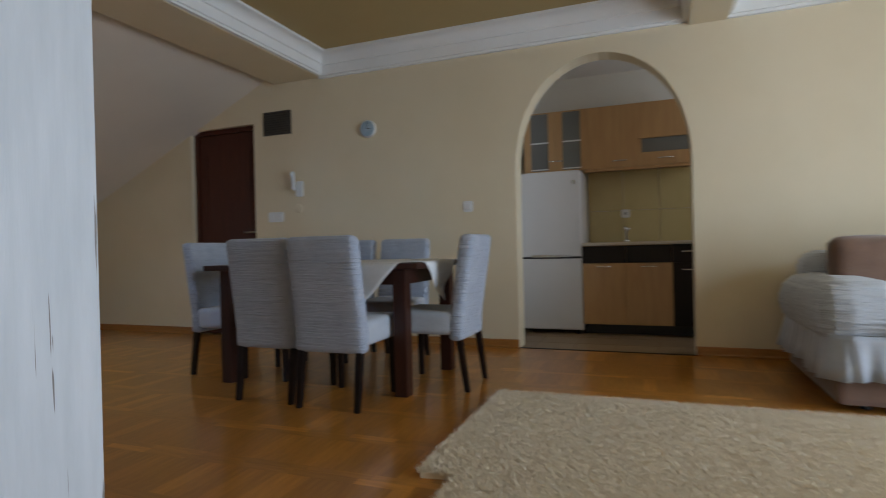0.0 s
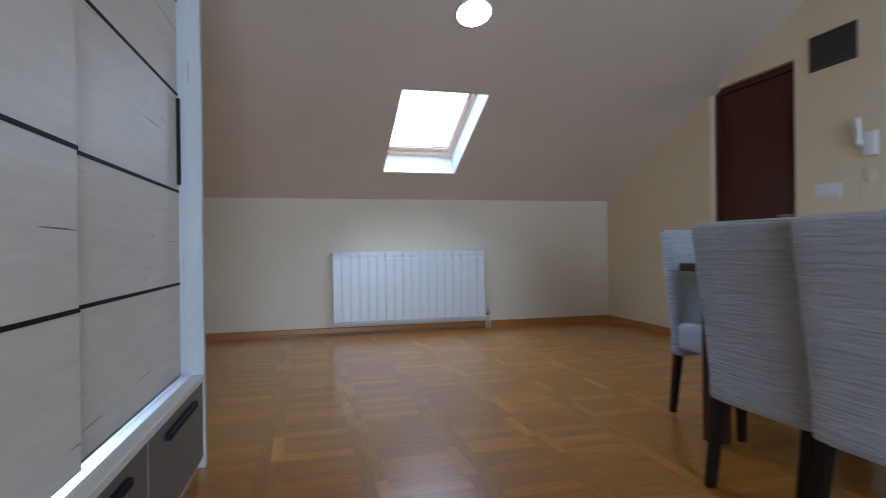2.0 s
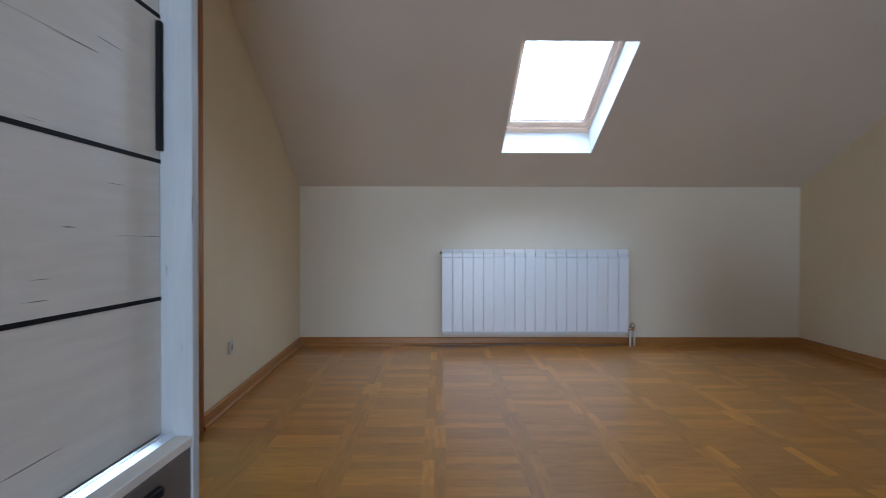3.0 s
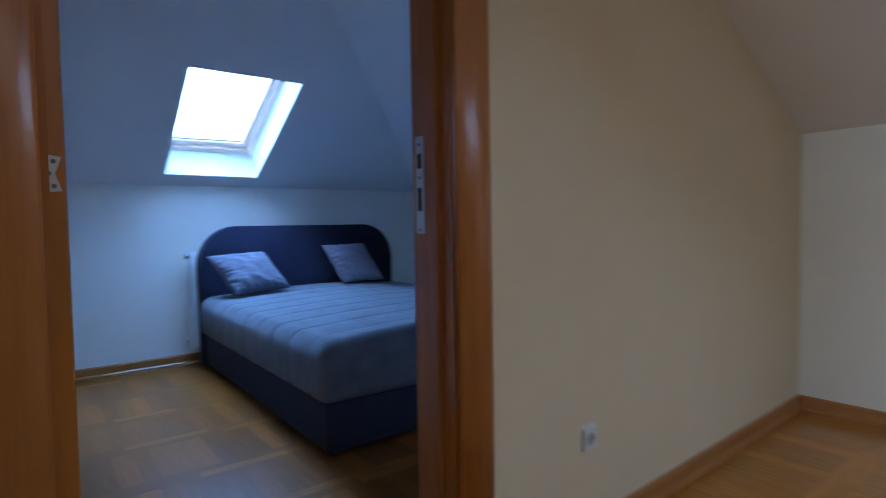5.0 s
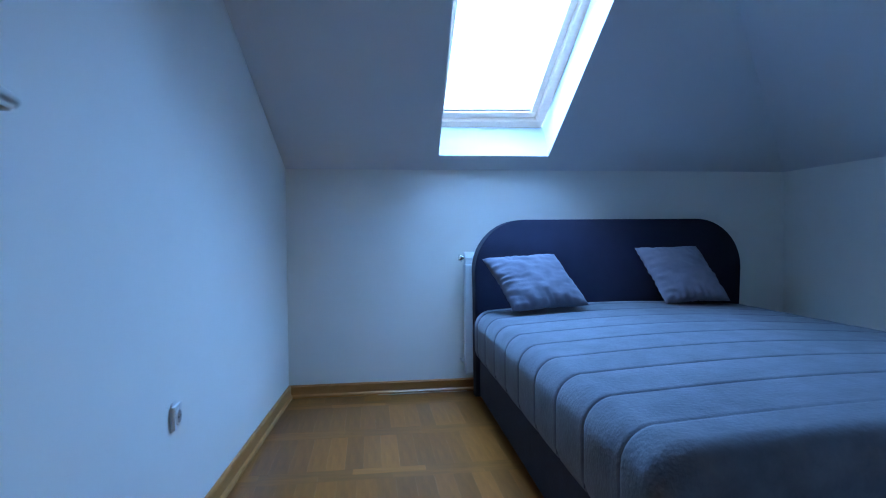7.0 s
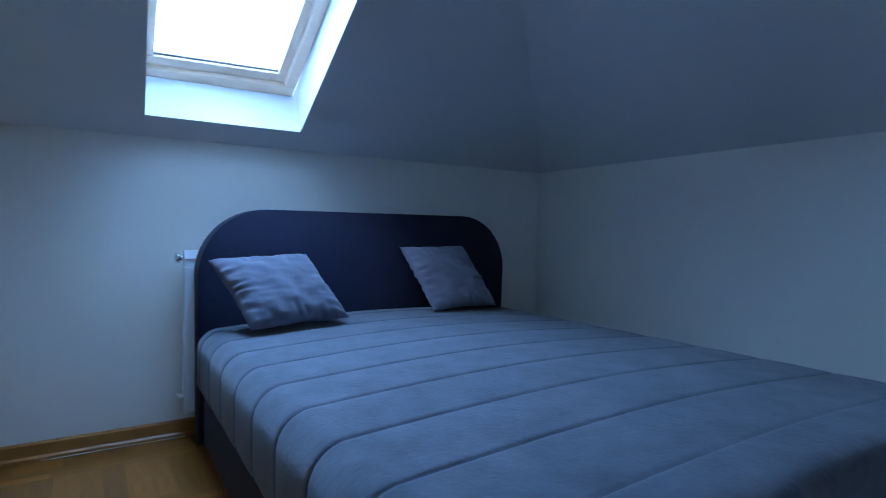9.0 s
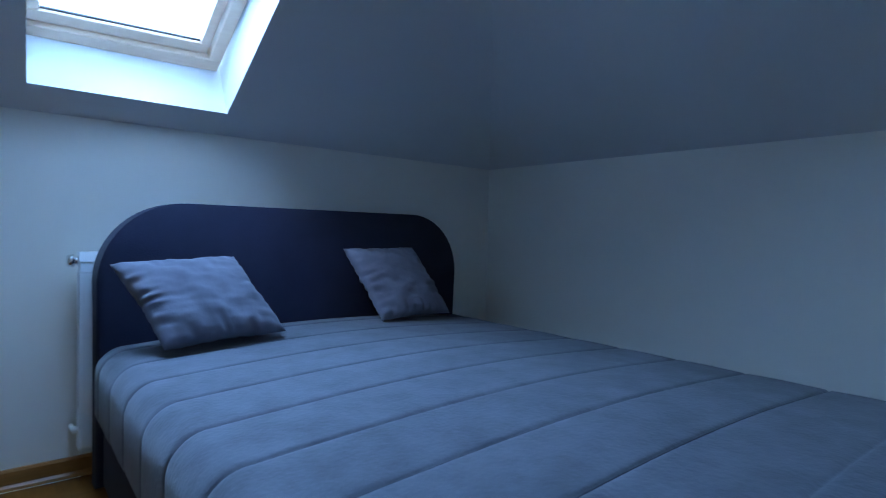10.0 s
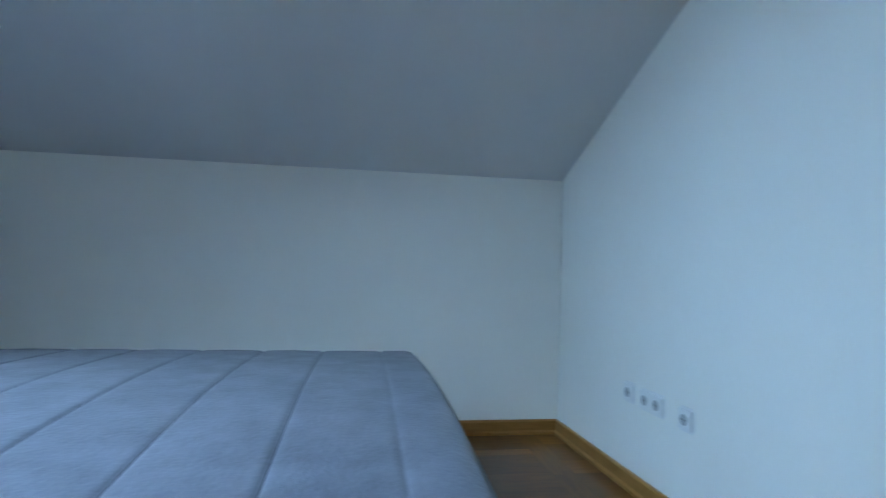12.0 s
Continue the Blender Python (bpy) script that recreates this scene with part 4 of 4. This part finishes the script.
first = dining_chair("dining chair in a crinkled grey stretch cover, backed to the room", pose(4.595, 2.305, 0, 0, 0, 1), 1)
copy_thing(first, pose(4.151, 2.34, 0, 0, 0, 1))
for x, y, a, t in ((3.19, 2.945, -89, "dining chair in a grey stretch cover at the table's end"), (5.18, 3.025, 90, "dining chair in a grey stretch cover by the arch"),
                   (4.355, 3.80, 180, "dining chair in a grey stretch cover, backed to the wall"), (3.865, 3.81, 180, "dining chair in a grey stretch cover, backed to the wall")):
    tagged(copy_thing(first, pose(x, y, 0, 0, 0, a)), t)


# ---- sofa ----
sofa = thing("sofa", "sofa under a crinkled grey slipcover with a ruffled skirt", "sofa", (7.02, 0, 0))
SY0, SY1 = 2.87, 4.12
part("arm", padded(-0.02, SY0 + 0.10, 0.30, 0.42, SY1 - 0.05, 0.645, 0.15, 6, 0.008, 2), SOFA, sofa, "", True)
part("arm", padded(1.85, SY0 + 0.10, 0.30, 2.15, SY1 - 0.05, 0.60, 0.10, 6, 0.008, 5), SOFA, sofa, "", True)
part("backrest", padded(0.10, SY1 - 0.34, 0.30, 2.10, SY1 - 0.02, 0.78, 0.10, 7, 0.008, 8), SOFA, sofa, "", True)
part("seat", padded(0.32, SY0 + 0.02, 0.26, 1.88, SY1 - 0.30, 0.46, 0.05, 6, 0.006, 9), SOFA, sofa, "", True)
part("sofa_base", rounded(0.06, SY0 + 0.115, 0.03, 2.13, SY1 - 0.06, 0.32, 0.03), BROWN, sofa, "brown base showing below the skirt")
for x in (0.2, 2.0):
    for y in (SY0 + 0.22, SY1 - 0.12):
        part("foot", tube(bmesh.new(), [(x, y, 0), (x, y, 0.06)], 0.025), BLACK, sofa)
bm = bmesh.new()
s = 0.0
corners = [(0.05, SY1 - 0.08), (0.05, SY0 + 0.16), (0.12, SY0 + 0.10), (2.08, SY0 + 0.10), (2.15, SY0 + 0.16), (2.15, SY1 - 0.08)]
rows = []
for (xa, ya), (xb, yb) in zip(corners, corners[1:]):
    d = math.hypot(xb - xa, yb - ya)
    steps = max(2, int(d / 0.012))
    for k in range(steps):
        x, y = xa + (xb - xa) * k / steps, ya + (yb - ya) * k / steps
        ox, oy = (-1, 0) if x < 0.06 else ((1, 0) if x > 2.14 else (0, -1))
        fold = math.sin(s * 62 + 1.5 * math.sin(s * 17)) + 0.5 * math.sin(s * 25 + 1)
        rows.append([bm.verts.new((x + ox * (f * 0.012 * fold * q + 0.035 * q + 0.012), y + oy * (f * 0.012 * fold * q + 0.035 * q + 0.012), 0.38 - 0.225 * q - (0.012 * math.sin(s * 9) * q)))
                     for q, f in ((0, 0.3), (0.12, 0.8), (0.35, 1.0), (0.7, 1.2), (1.0, 1.4))])
        s += d / steps
for a, b in zip(rows, rows[1:]):
    for k in range(4):
        bm.faces.new((a[k], a[k + 1], b[k + 1], b[k]))
sk = part("skirt", bm, SOFASKIRT, sofa, "gathered pale grey ruffle", True)
sk.modifiers.new("thickness", "SOLIDIFY").thickness = 0.003
for x in (0.58, 1.30):
    bm = padded(-0.36, -0.10, 0, 0.36, 0.10, 0.40, 0.085, 6, 0.012, 4 + x)
    ob = new("sofa_cushion", mesh("sofa_cushion", bm, BROWN, True))
    ob.matrix_basis = pose(6.98 + x, 3.60, 0.475, -8, 0, 4)
    tagged(ob, "brown suede back cushion leaning on the sofa", "cushion", "cushions on the sofa")


# ---- rug ----
def rug(x0, x1, y0, y1):
    base = thing("rug", "cream shaggy rug with a ragged edge on the parquet", "rug")
    outline = [(x0 + 0.13, y0 - 0.5), (x0 + 0.13, y0 + 0.02), (x0, y0), (x0 - 0.02, y0 + 0.04), (x0 - 0.03, y1), (x1, y1), (x1, y0 - 0.5)]
    part("backing", prism(bmesh.new(), outline, "z", 0.0, 0.022), RUG, base)
    rng = np.random.default_rng(5)
    n = 240000
    px, py = rng.uniform(x0 - 0.02, x1, n), rng.uniform(y0 - 0.5, y1, n)
    keep = ~((px < x0 + 0.13) & (py < y0))
    px, py = px[keep], py[keep]
    n = len(px)
    ang, ln, tilt = rng.uniform(0, 6.283, n), rng.uniform(0.012, 0.026, n), rng.uniform(0.25, 1.15, n)
    w = 0.0012
    cx_, sx_ = np.cos(ang), np.sin(ang)
    tipx, tipy, tipz = px + cx_ * ln * np.sin(tilt), py + sx_ * ln * np.sin(tilt), 0.019 + ln * np.cos(tilt)
    co = np.empty((n, 4, 3))
    co[:, 0] = np.stack([px - sx_ * w, py + cx_ * w, np.full(n, 0.018)], 1)
    co[:, 1] = np.stack([px + sx_ * w, py - cx_ * w, np.full(n, 0.018)], 1)
    co[:, 2] = np.stack([tipx + sx_ * w * 0.6, tipy - cx_ * w * 0.6, tipz], 1)
    co[:, 3] = np.stack([tipx - sx_ * w * 0.6, tipy + cx_ * w * 0.6, tipz + 0.002], 1)
    me = bpy.data.meshes.new("pile")
    me.from_pydata(co.reshape(-1, 3).tolist(), [], np.arange(4 * n).reshape(-1, 4).tolist())
    me.materials.append(RUG)
    ob = new("pile", me)
    ob.parent = base
    ob["kind"] = "stuff"
    return base


rug(5.42, 7.9, 1.635, 2.83)


# ---- fixtures on the arch wall ----
d2 = thing("door_2", "closed dark mahogany entrance door", "door", (DOOR[0], WIDE + 0.05, 0))
d2["kind"] = "structure"
dw = DOOR[1] - DOOR[0]
part("door_leaf", rounded(0.05, 0.02, 0.005, dw - 0.012, 0.06, DOOR[2] - 0.05, 0.003, 1), DARKDOOR, d2)
part("door_jamb", boxes((0, 0.0, 0, 0.048, 0.09, DOOR[2])), DARKDOOR, d2)
part("door_jamb", boxes((dw - 0.01, 0.0, 0, dw, 0.09, DOOR[2])), DARKDOOR, d2)
part("head_jamb", boxes((0.048, 0.0, DOOR[2] - 0.048, dw - 0.01, 0.09, DOOR[2])), DARKDOOR, d2)
for z0, z1 in ((0.18, 0.88), (1.02, 1.90)):
    for x0, x1 in ((0.14, 0.16), (dw - 0.12, dw - 0.10)):
        part("panel_bead", boxes((x0, 0.014, z0, x1, 0.021, z1)), DARKDOOR, d2)
part("door_handle", tube(bmesh.new(), [(dw - 0.06, 0.02, 1.06), (dw - 0.06, -0.03, 1.06), (dw - 0.16, -0.035, 1.06)], 0.009), NICKEL, d2, "satin nickel lever", True)
built("wall_behind_dark_door", boxes((DOOR[0] - 0.1, WIDE + AT + 0.002, -0.2, DOOR[1] + 0.1, WIDE + AT + 0.06, 2.4)), CREAM)

vent = thing("wall_vent", "brown louvred ventilation grille high on the cream wall", "vent", (2.604, WIDE, 2.015))
part("frame", boxes((0, -0.010, 0, 0.33, -0.001, 0.012), (0, -0.010, 0.222, 0.33, -0.001, 0.234), (0, -0.010, 0.012, 0.012, -0.001, 0.222), (0.318, -0.010, 0.012, 0.33, -0.001, 0.222)), VENT, vent)
part("backing", boxes((0.012, -0.003, 0.012, 0.318, -0.001, 0.222)), BLACK, vent)
for k in range(9):
    part("slat", prism(bmesh.new(), [(-0.003, 0.018 + 0.0225 * k), (-0.011, 0.012 + 0.0225 * k), (-0.012, 0.014 + 0.0225 * k), (-0.004, 0.034 + 0.0225 * k)], "x", 0.012, 0.318), VENT, vent)

clock = thing("wall_clock", "small round blue glass wall clock", "clock", (3.789, WIDE, 1.973))
part("case", tube(bmesh.new(), [(0, -0.001, 0), (0, -0.022, 0)], [0.082, 0.078], 40), PLASTIC, clock, "", True)
part("face", tube(bmesh.new(), [(0, -0.0222, 0), (0, -0.0245, 0)], 0.070, 40), BLUEGLASS, clock, "pale blue glass face")
part("hand", boxes((-0.002, -0.027, -0.01, 0.002, -0.0255, 0.055)), BLACK, clock)
part("hand", boxes((-0.01, -0.027, -0.002, 0.04, -0.0255, 0.002)), BLACK, clock)

phone = thing("intercom", "white wall intercom handset", "intercom", (3.0, WIDE, 1.372))
part("base", rounded(-0.012, -0.03, 0.015, 0.062, -0.001, 0.165, 0.008), PLASTIC, phone)
bm = tube(bmesh.new(), [(-0.018, -0.034, 0.085), (-0.022, -0.055, 0.10), (-0.024, -0.048, 0.13), (-0.026, -0.048, 0.20), (-0.028, -0.06, 0.235), (-0.028, -0.045, 0.252)], [0.016, 0.023, 0.017, 0.017, 0.023, 0.016], 12)
part("handset", bm, PLASTIC, phone, "white plastic handset", True)
bm = tube(bmesh.new(), [(-0.010, -0.034, 0.09)] + [(0.0 + 0.012 * math.sin(k * 1.1), -0.036 + 0.008 * math.cos(k * 1.1), 0.09 - 0.005 * k) for k in range(1, 14)], 0.0025, 6)
part("cord", bm, PLASTIC, phone, "", True)
blank = new("cover_plate", mesh("cover_plate", tube(bmesh.new(), [(0, -0.0005, 0), (0, -0.004, 0), (0, -0.006, 0)], [0.046, 0.046, 0.042], 28), CREAM, True))
blank.matrix_basis = pose(3.0, WIDE, 1.272)
tagged(blank, "round blank junction cover painted cream like the wall", "cover plate")
socket("light_switch", "double white light switch by the dark door", "switch", pose(2.728, WIDE, 1.20), 2, "switch", 0.10)
socket("light_switch", "white light switch beside the arch", "switch", pose(4.745, WIDE, 1.207), 1, "switch", 0.095)

lamp = thing("ceiling_lamp", "lit round flush lamp on the sloping ceiling", "lamp")
lamp.matrix_basis = roof_pose(2.222, 2.02, living_slope(2.222, 2.02), (1, 0), 0)
part("rim", tube(bmesh.new(), [(0, 0, -0.001), (0, 0, -0.018)], [0.122, 0.117], 40), PLASTIC, lamp, "", True)
part("diffuser", tube(bmesh.new(), [(0, 0, -0.0185), (0, 0, -0.024)], [0.110, 0.101], 40), LAMP, lamp, "glowing white diffuser", True)


# ---- kitchen ----
KF = 5.14       # fronts of the base units
fridge = thing("fridge", "white two-door fridge freezer beside the kitchen units", "fridge", (5.018, KF - 0.02, 0))
part("body", rounded(0, 0.05, 0.03, 0.575, 0.58, 1.565, 0.006), FRIDGE, fridge)
for z0, z1 in ((0.04, 0.722), (0.740, 1.565)):
    d = part("door", rounded(0.0, 0.0, z0, 0.575, 0.048, z1, 0.012), FRIDGE, fridge)
    if z0 > 0.5:
        part("handle", boxes((0.10, -0.006, z0 - 0.004, 0.48, 0.0, z0 + 0.018)), ALU, d, "grey grip strip")
part("badge", boxes((0.50, -0.002, 1.43, 0.53, 0.0, 1.47)), ALU, fridge)
part("gap", boxes((0.004, 0.01, 0.721, 0.571, 0.05, 0.741)), BLACK, fridge)
for x in (0.05, 0.52):
    part("foot", tube(bmesh.new(), [(x, 0.08, -0.006), (x, 0.08, 0.035)], 0.018), BLACK, fridge)


def handle(x, z, y, parent, w=0.13):
    bm = tube(bmesh.new(), [(x - w / 2, y, z), (x - w / 2 + 0.008, y - 0.025, z), (x, y - 0.03, z), (x + w / 2 - 0.008, y - 0.025, z), (x + w / 2, y, z)], 0.006, 8)
    return part("handle", bm, CHROME, parent, "chrome bow handle", True)


KB = KY1 - 0.012
def base_unit(label, x0, x1, dark):
    u = thing("base_cabinet", label, "cabinet", (0, 0, -0.006), "kitchen base units")
    part("body", boxes((x0, KF + 0.02, 0.10, x1, KB, 0.842)), WENGE if dark else BEECH, u)
    part("plinth", boxes((x0, KF + 0.12, 0.0, x1, KF + 0.14, 0.10)), BLACK, u)
    if dark:
        for z0, z1 in ((0.105, 0.675), (0.680, 0.838)):
            d = part("drawer_front", rounded(x0 + 0.002, KF, z0, x1 - 0.002, KF + 0.018, z1, 0.001, 1), WENGE, u)
            handle(x0 + 0.16, z1 - 0.06, KF, d, 0.16)
    else:
        d = part("door", rounded(x0 + 0.002, KF, 0.105, x1 - 0.002, KF + 0.018, 0.675, 0.001, 1), BEECH, u, "beech laminate door")
        handle((x0 + x1) / 2, 0.645, KF, d)
        part("drawer_front", rounded(x0 + 0.002, KF, 0.680, x1 - 0.002, KF + 0.018, 0.838, 0.001, 1), WENGE, u, "wenge drawer band")


base_unit("beech base cabinet with a wenge drawer band", 5.597, 5.992, False)
base_unit("beech base cabinet with a wenge drawer band", 5.992, 6.392, False)
base_unit("dark wenge drawer cabinet", 6.392, 6.992, True)
wt = new("worktop", mesh("worktop", rounded(5.60, KF - 0.02, 0.838, 7.00, KB, 0.868, 0.003, 1), TOP))
tagged(wt, "speckled beige stone-look kitchen worktop", "worktop")
tap = thing("kitchen_tap", "chrome kitchen mixer tap at the worktop's back", "tap", (5.98, KB - 0.12, 0.868))
part("spout", tube(bmesh.new(), [(0, 0, 0), (0, 0, 0.10), (0, -0.03, 0.15), (0, -0.12, 0.15), (0, -0.15, 0.12)], 0.012), CHROME, tap, "", True)
part("lever", tube(bmesh.new(), [(0, 0, 0.10), (0.03, 0, 0.14)], 0.008), CHROME, tap, "", True)
part("base", tube(bmesh.new(), [(0, 0, 0), (0, 0, 0.02)], 0.025), CHROME, tap, "", True)

UF, UZ0, UZ1 = 5.41, 1.60, 2.205


def wall_unit(label, x0, x1, style):
    u = thing("wall_cabinet", label, "cabinet", (0, 0, 0), "kitchen wall units")
    part("body", boxes((x0, UF + 0.02, UZ0, x1, KB, UZ1)), BEECH, u)
    if style == "glass":
        w = (x1 - x0) / 2
        for k in range(2):
            a, b = x0 + k * w + 0.002, x0 + (k + 1) * w - 0.002
            d = part("door", boxes((a, UF, UZ0, a + 0.07, UF + 0.018, UZ1), (b - 0.07, UF, UZ0, b, UF + 0.018, UZ1), (a + 0.07, UF, UZ0, b - 0.07, UF + 0.018, UZ0 + 0.012), (a + 0.07, UF, UZ1 - 0.012, b - 0.07, UF + 0.018, UZ1)), BEECH, u)
            part("pane", boxes((a + 0.07, UF + 0.006, UZ0 + 0.012, b - 0.07, UF + 0.012, UZ1 - 0.012)), FROST, d, "smoked glass")
            part("shelf_edge", boxes((a + 0.07, UF + 0.001, UZ0 + 0.29, b - 0.07, UF + 0.006, UZ0 + 0.305)), PLASTIC, d)
            part("shelf_edge", boxes((a + 0.07, UF + 0.001, UZ0 + 0.02, b - 0.07, UF + 0.006, UZ0 + 0.032)), PLASTIC, d)
            handle(b - 0.035 if k == 0 else a + 0.035, UZ0 + 0.10, UF, d, 0.06)
    elif style == "wood":
        d = part("door", rounded(x0 + 0.002, UF, UZ0, x1 - 0.002, UF + 0.018, UZ1, 0.001, 1), BEECH, u)
        handle((x0 + x1) / 2 + 0.06, UZ0 + 0.06, UF, d)
    else:
        part("flap", rounded(x0 + 0.002, UF, UZ0 + 0.26, x1 - 0.002, UF + 0.018, UZ1, 0.001, 1), BEECH, u)
        d = part("flap", boxes((x0 + 0.002, UF, UZ0, x1 - 0.002, UF + 0.018, UZ0 + 0.125), (x0 + 0.002, UF, UZ0 + 0.125, x0 + 0.03, UF + 0.018, UZ0 + 0.257), (x1 - 0.03, UF, UZ0 + 0.125, x1 - 0.002, UF + 0.018, UZ0 + 0.257)), BEECH, u)
        part("pane", boxes((x0 + 0.03, UF + 0.004, UZ0 + 0.126, x1 - 0.03, UF + 0.012, UZ0 + 0.256)), FROST, d, "smoked glass strip")
        handle((x0 + x1) / 2, UZ0 + 0.06, UF, d)


wall_unit("beech wall cabinet with two smoked glass doors", 5.00, 5.645, "glass")
wall_unit("plain beech wall cabinet", 5.645, 6.115, "wood")
wall_unit("beech wall cabinet with a smoked glass strip", 6.115, 6.60, "flap")
part_rail = new("light_rail", mesh("light_rail", boxes((5.60, UF + 0.01, UZ0 - 0.03, 6.60, UF + 0.03, UZ0 - 0.001)), BEECH))
tagged(part_rail, "thin beech light rail under the wall cabinets", "trim", kind="structure")
socket("wall_socket", "white socket on the ochre kitchen tiles", "socket", pose(5.97, KB - 0.004, 1.16), 1, "socket", 0.085)

# ---- pieces of walls and floors ----
splash = built("backsplash", boxes((5.60, KB + 0.004, 0.868, 7.0, KY1 - 0.0005, 1.60)), TOP)
for k in range(4):
    for z0, z1 in ((0.868, 1.19), (1.194, 1.598)):
        part("tile", rounded(5.602 + 0.35 * k, KB - 0.002, z0, 5.602 + 0.35 * k + 0.346, KB + 0.006, z1, 0.0015, 1), TILE, splash)
tm = mesh("tile", rounded(0, 0, -0.011, 0.327, 0.327, -0.006, 0.0015, 1), FLOORTILE)
for i in range(10):
    for j in range(5):
        if KY1 - (WIDE + 0.02 + 0.33 * j) > 0.3:
            o = new("tile", tm)
            o.parent = floor_kitchen
            o.location = (4.94 + 0.33 * i, WIDE + 0.022 + 0.33 * j, 0)
built("threshold", rounded(AX0, WIDE - 0.012, -0.003, AX1, WIDE + 0.02, 0.004, 0.002, 1), DARKWOOD)
bw = thing("window_3", "white-framed balcony window in the east wall", "window")
bw["kind"] = "structure"
for y0, y1, z0, z1 in ((EW[0], EW[0] + 0.07, EW[2], EW[3]), (EW[1] - 0.07, EW[1], EW[2], EW[3]), (EW[0] + 0.07, EW[1] - 0.07, EW[2], EW[2] + 0.07), (EW[0] + 0.07, EW[1] - 0.07, EW[3] - 0.07, EW[3]), (1.36, 1.44, EW[2] + 0.07, EW[3] - 0.07)):
    part("window_frame", boxes((EAST + 0.06, y0, z0, EAST + 0.12, y1, z1)), PLASTIC, bw)


def parquet(floor, x0, x1, y0, y1, first_band, period, near, seed, woods):
    """Rows of short fingers laid across, parted by two running strips. near: the stretch whose pieces are single objects."""
    rng = random.Random(seed)
    band, fw = 0.094, 0.0705
    finger = period - band
    pieces = []
    k0 = int((y0 - first_band) / period) - 2
    for k in range(k0, k0 + int((y1 - y0) / period) + 5):
        yb = first_band + k * period - band / 2
        for s in range(2):
            x = x0 - rng.uniform(0, 0.3)
            while x < x1:
                ln = rng.choice((finger, finger, finger * 0.8))
                pieces.append((x, yb + s * band / 2, ln, band / 2, "strip"))
                x += ln
        x = x0 - rng.uniform(0, fw)
        while x < x1:
            pieces.append((x, yb + band, fw, finger, "finger"))
            x += fw
    made = {}
    verts, faces, slots, single = [], [], [], 0
    for x, y, w, d, kind in pieces:
        a0, a1, b0, b1 = max(x, x0), min(x + w, x1), max(y, y0), min(y + d, y1)
        if a1 - a0 < 0.004 or b1 - b0 < 0.004:
            continue
        g = 0.00012
        whole = abs(a1 - a0 - w) < 1e-6 and abs(b1 - b0 - d) < 1e-6
        if whole and single < 300 and near[0] < a0 and a1 < near[1] and near[2] < b0 and b1 < near[3]:
            key = (kind, round(w, 4), round(d, 4))
            if key not in made:
                made[key] = mesh("plank", boxes((g, g, -0.004, w - g, d - g, 0.0)), woods[kind == "strip"])
            o = new("plank", made[key])
            o.parent = floor
            o.location = (a0, b0, 0)
            single += 1
        else:
            n = len(verts)
            verts += [(a0 + g, b0 + g, 0), (a1 - g, b0 + g, 0), (a1 - g, b1 - g, 0), (a0 + g, b1 - g, 0),
                      (a0 + g, b0 + g, -0.004), (a1 - g, b0 + g, -0.004), (a1 - g, b1 - g, -0.004), (a0 + g, b1 - g, -0.004)]
            faces += [(n, n + 1, n + 2, n + 3), (n + 4, n + 5, n + 1, n), (n + 5, n + 6, n + 2, n + 1), (n + 6, n + 7, n + 3, n + 2), (n + 7, n + 4, n, n + 3)]
            slots += [int(kind == "strip")] * 5
    me = bpy.data.meshes.new("planks")
    me.from_pydata(verts, [], faces)
    for wood in woods:
        me.materials.append(wood)
    me.polygons.foreach_set("material_index", slots)
    ob = new("planks", me)
    ob.parent = floor
    ob["kind"] = "stuff"


parquet(floor_living, 0.0, EAST, -0.013, WIDE - 0.002, 0.79, 0.385, (3.3, 5.2, 0.5, 1.9), 3, (PLANK, STRIP))
parquet(floor_living, 5.3, EAST, SOUTH, -0.013, 0.79, 0.385, (0, 0, 0, 0), 6, (PLANK, STRIP))
parquet(floor_bedroom, BX0, 3.26, BY0, -0.017, -2.93, 0.437, (2.1, 3.1, -3.0, -0.8), 4, (BEDPLANK, BEDSTRIP))
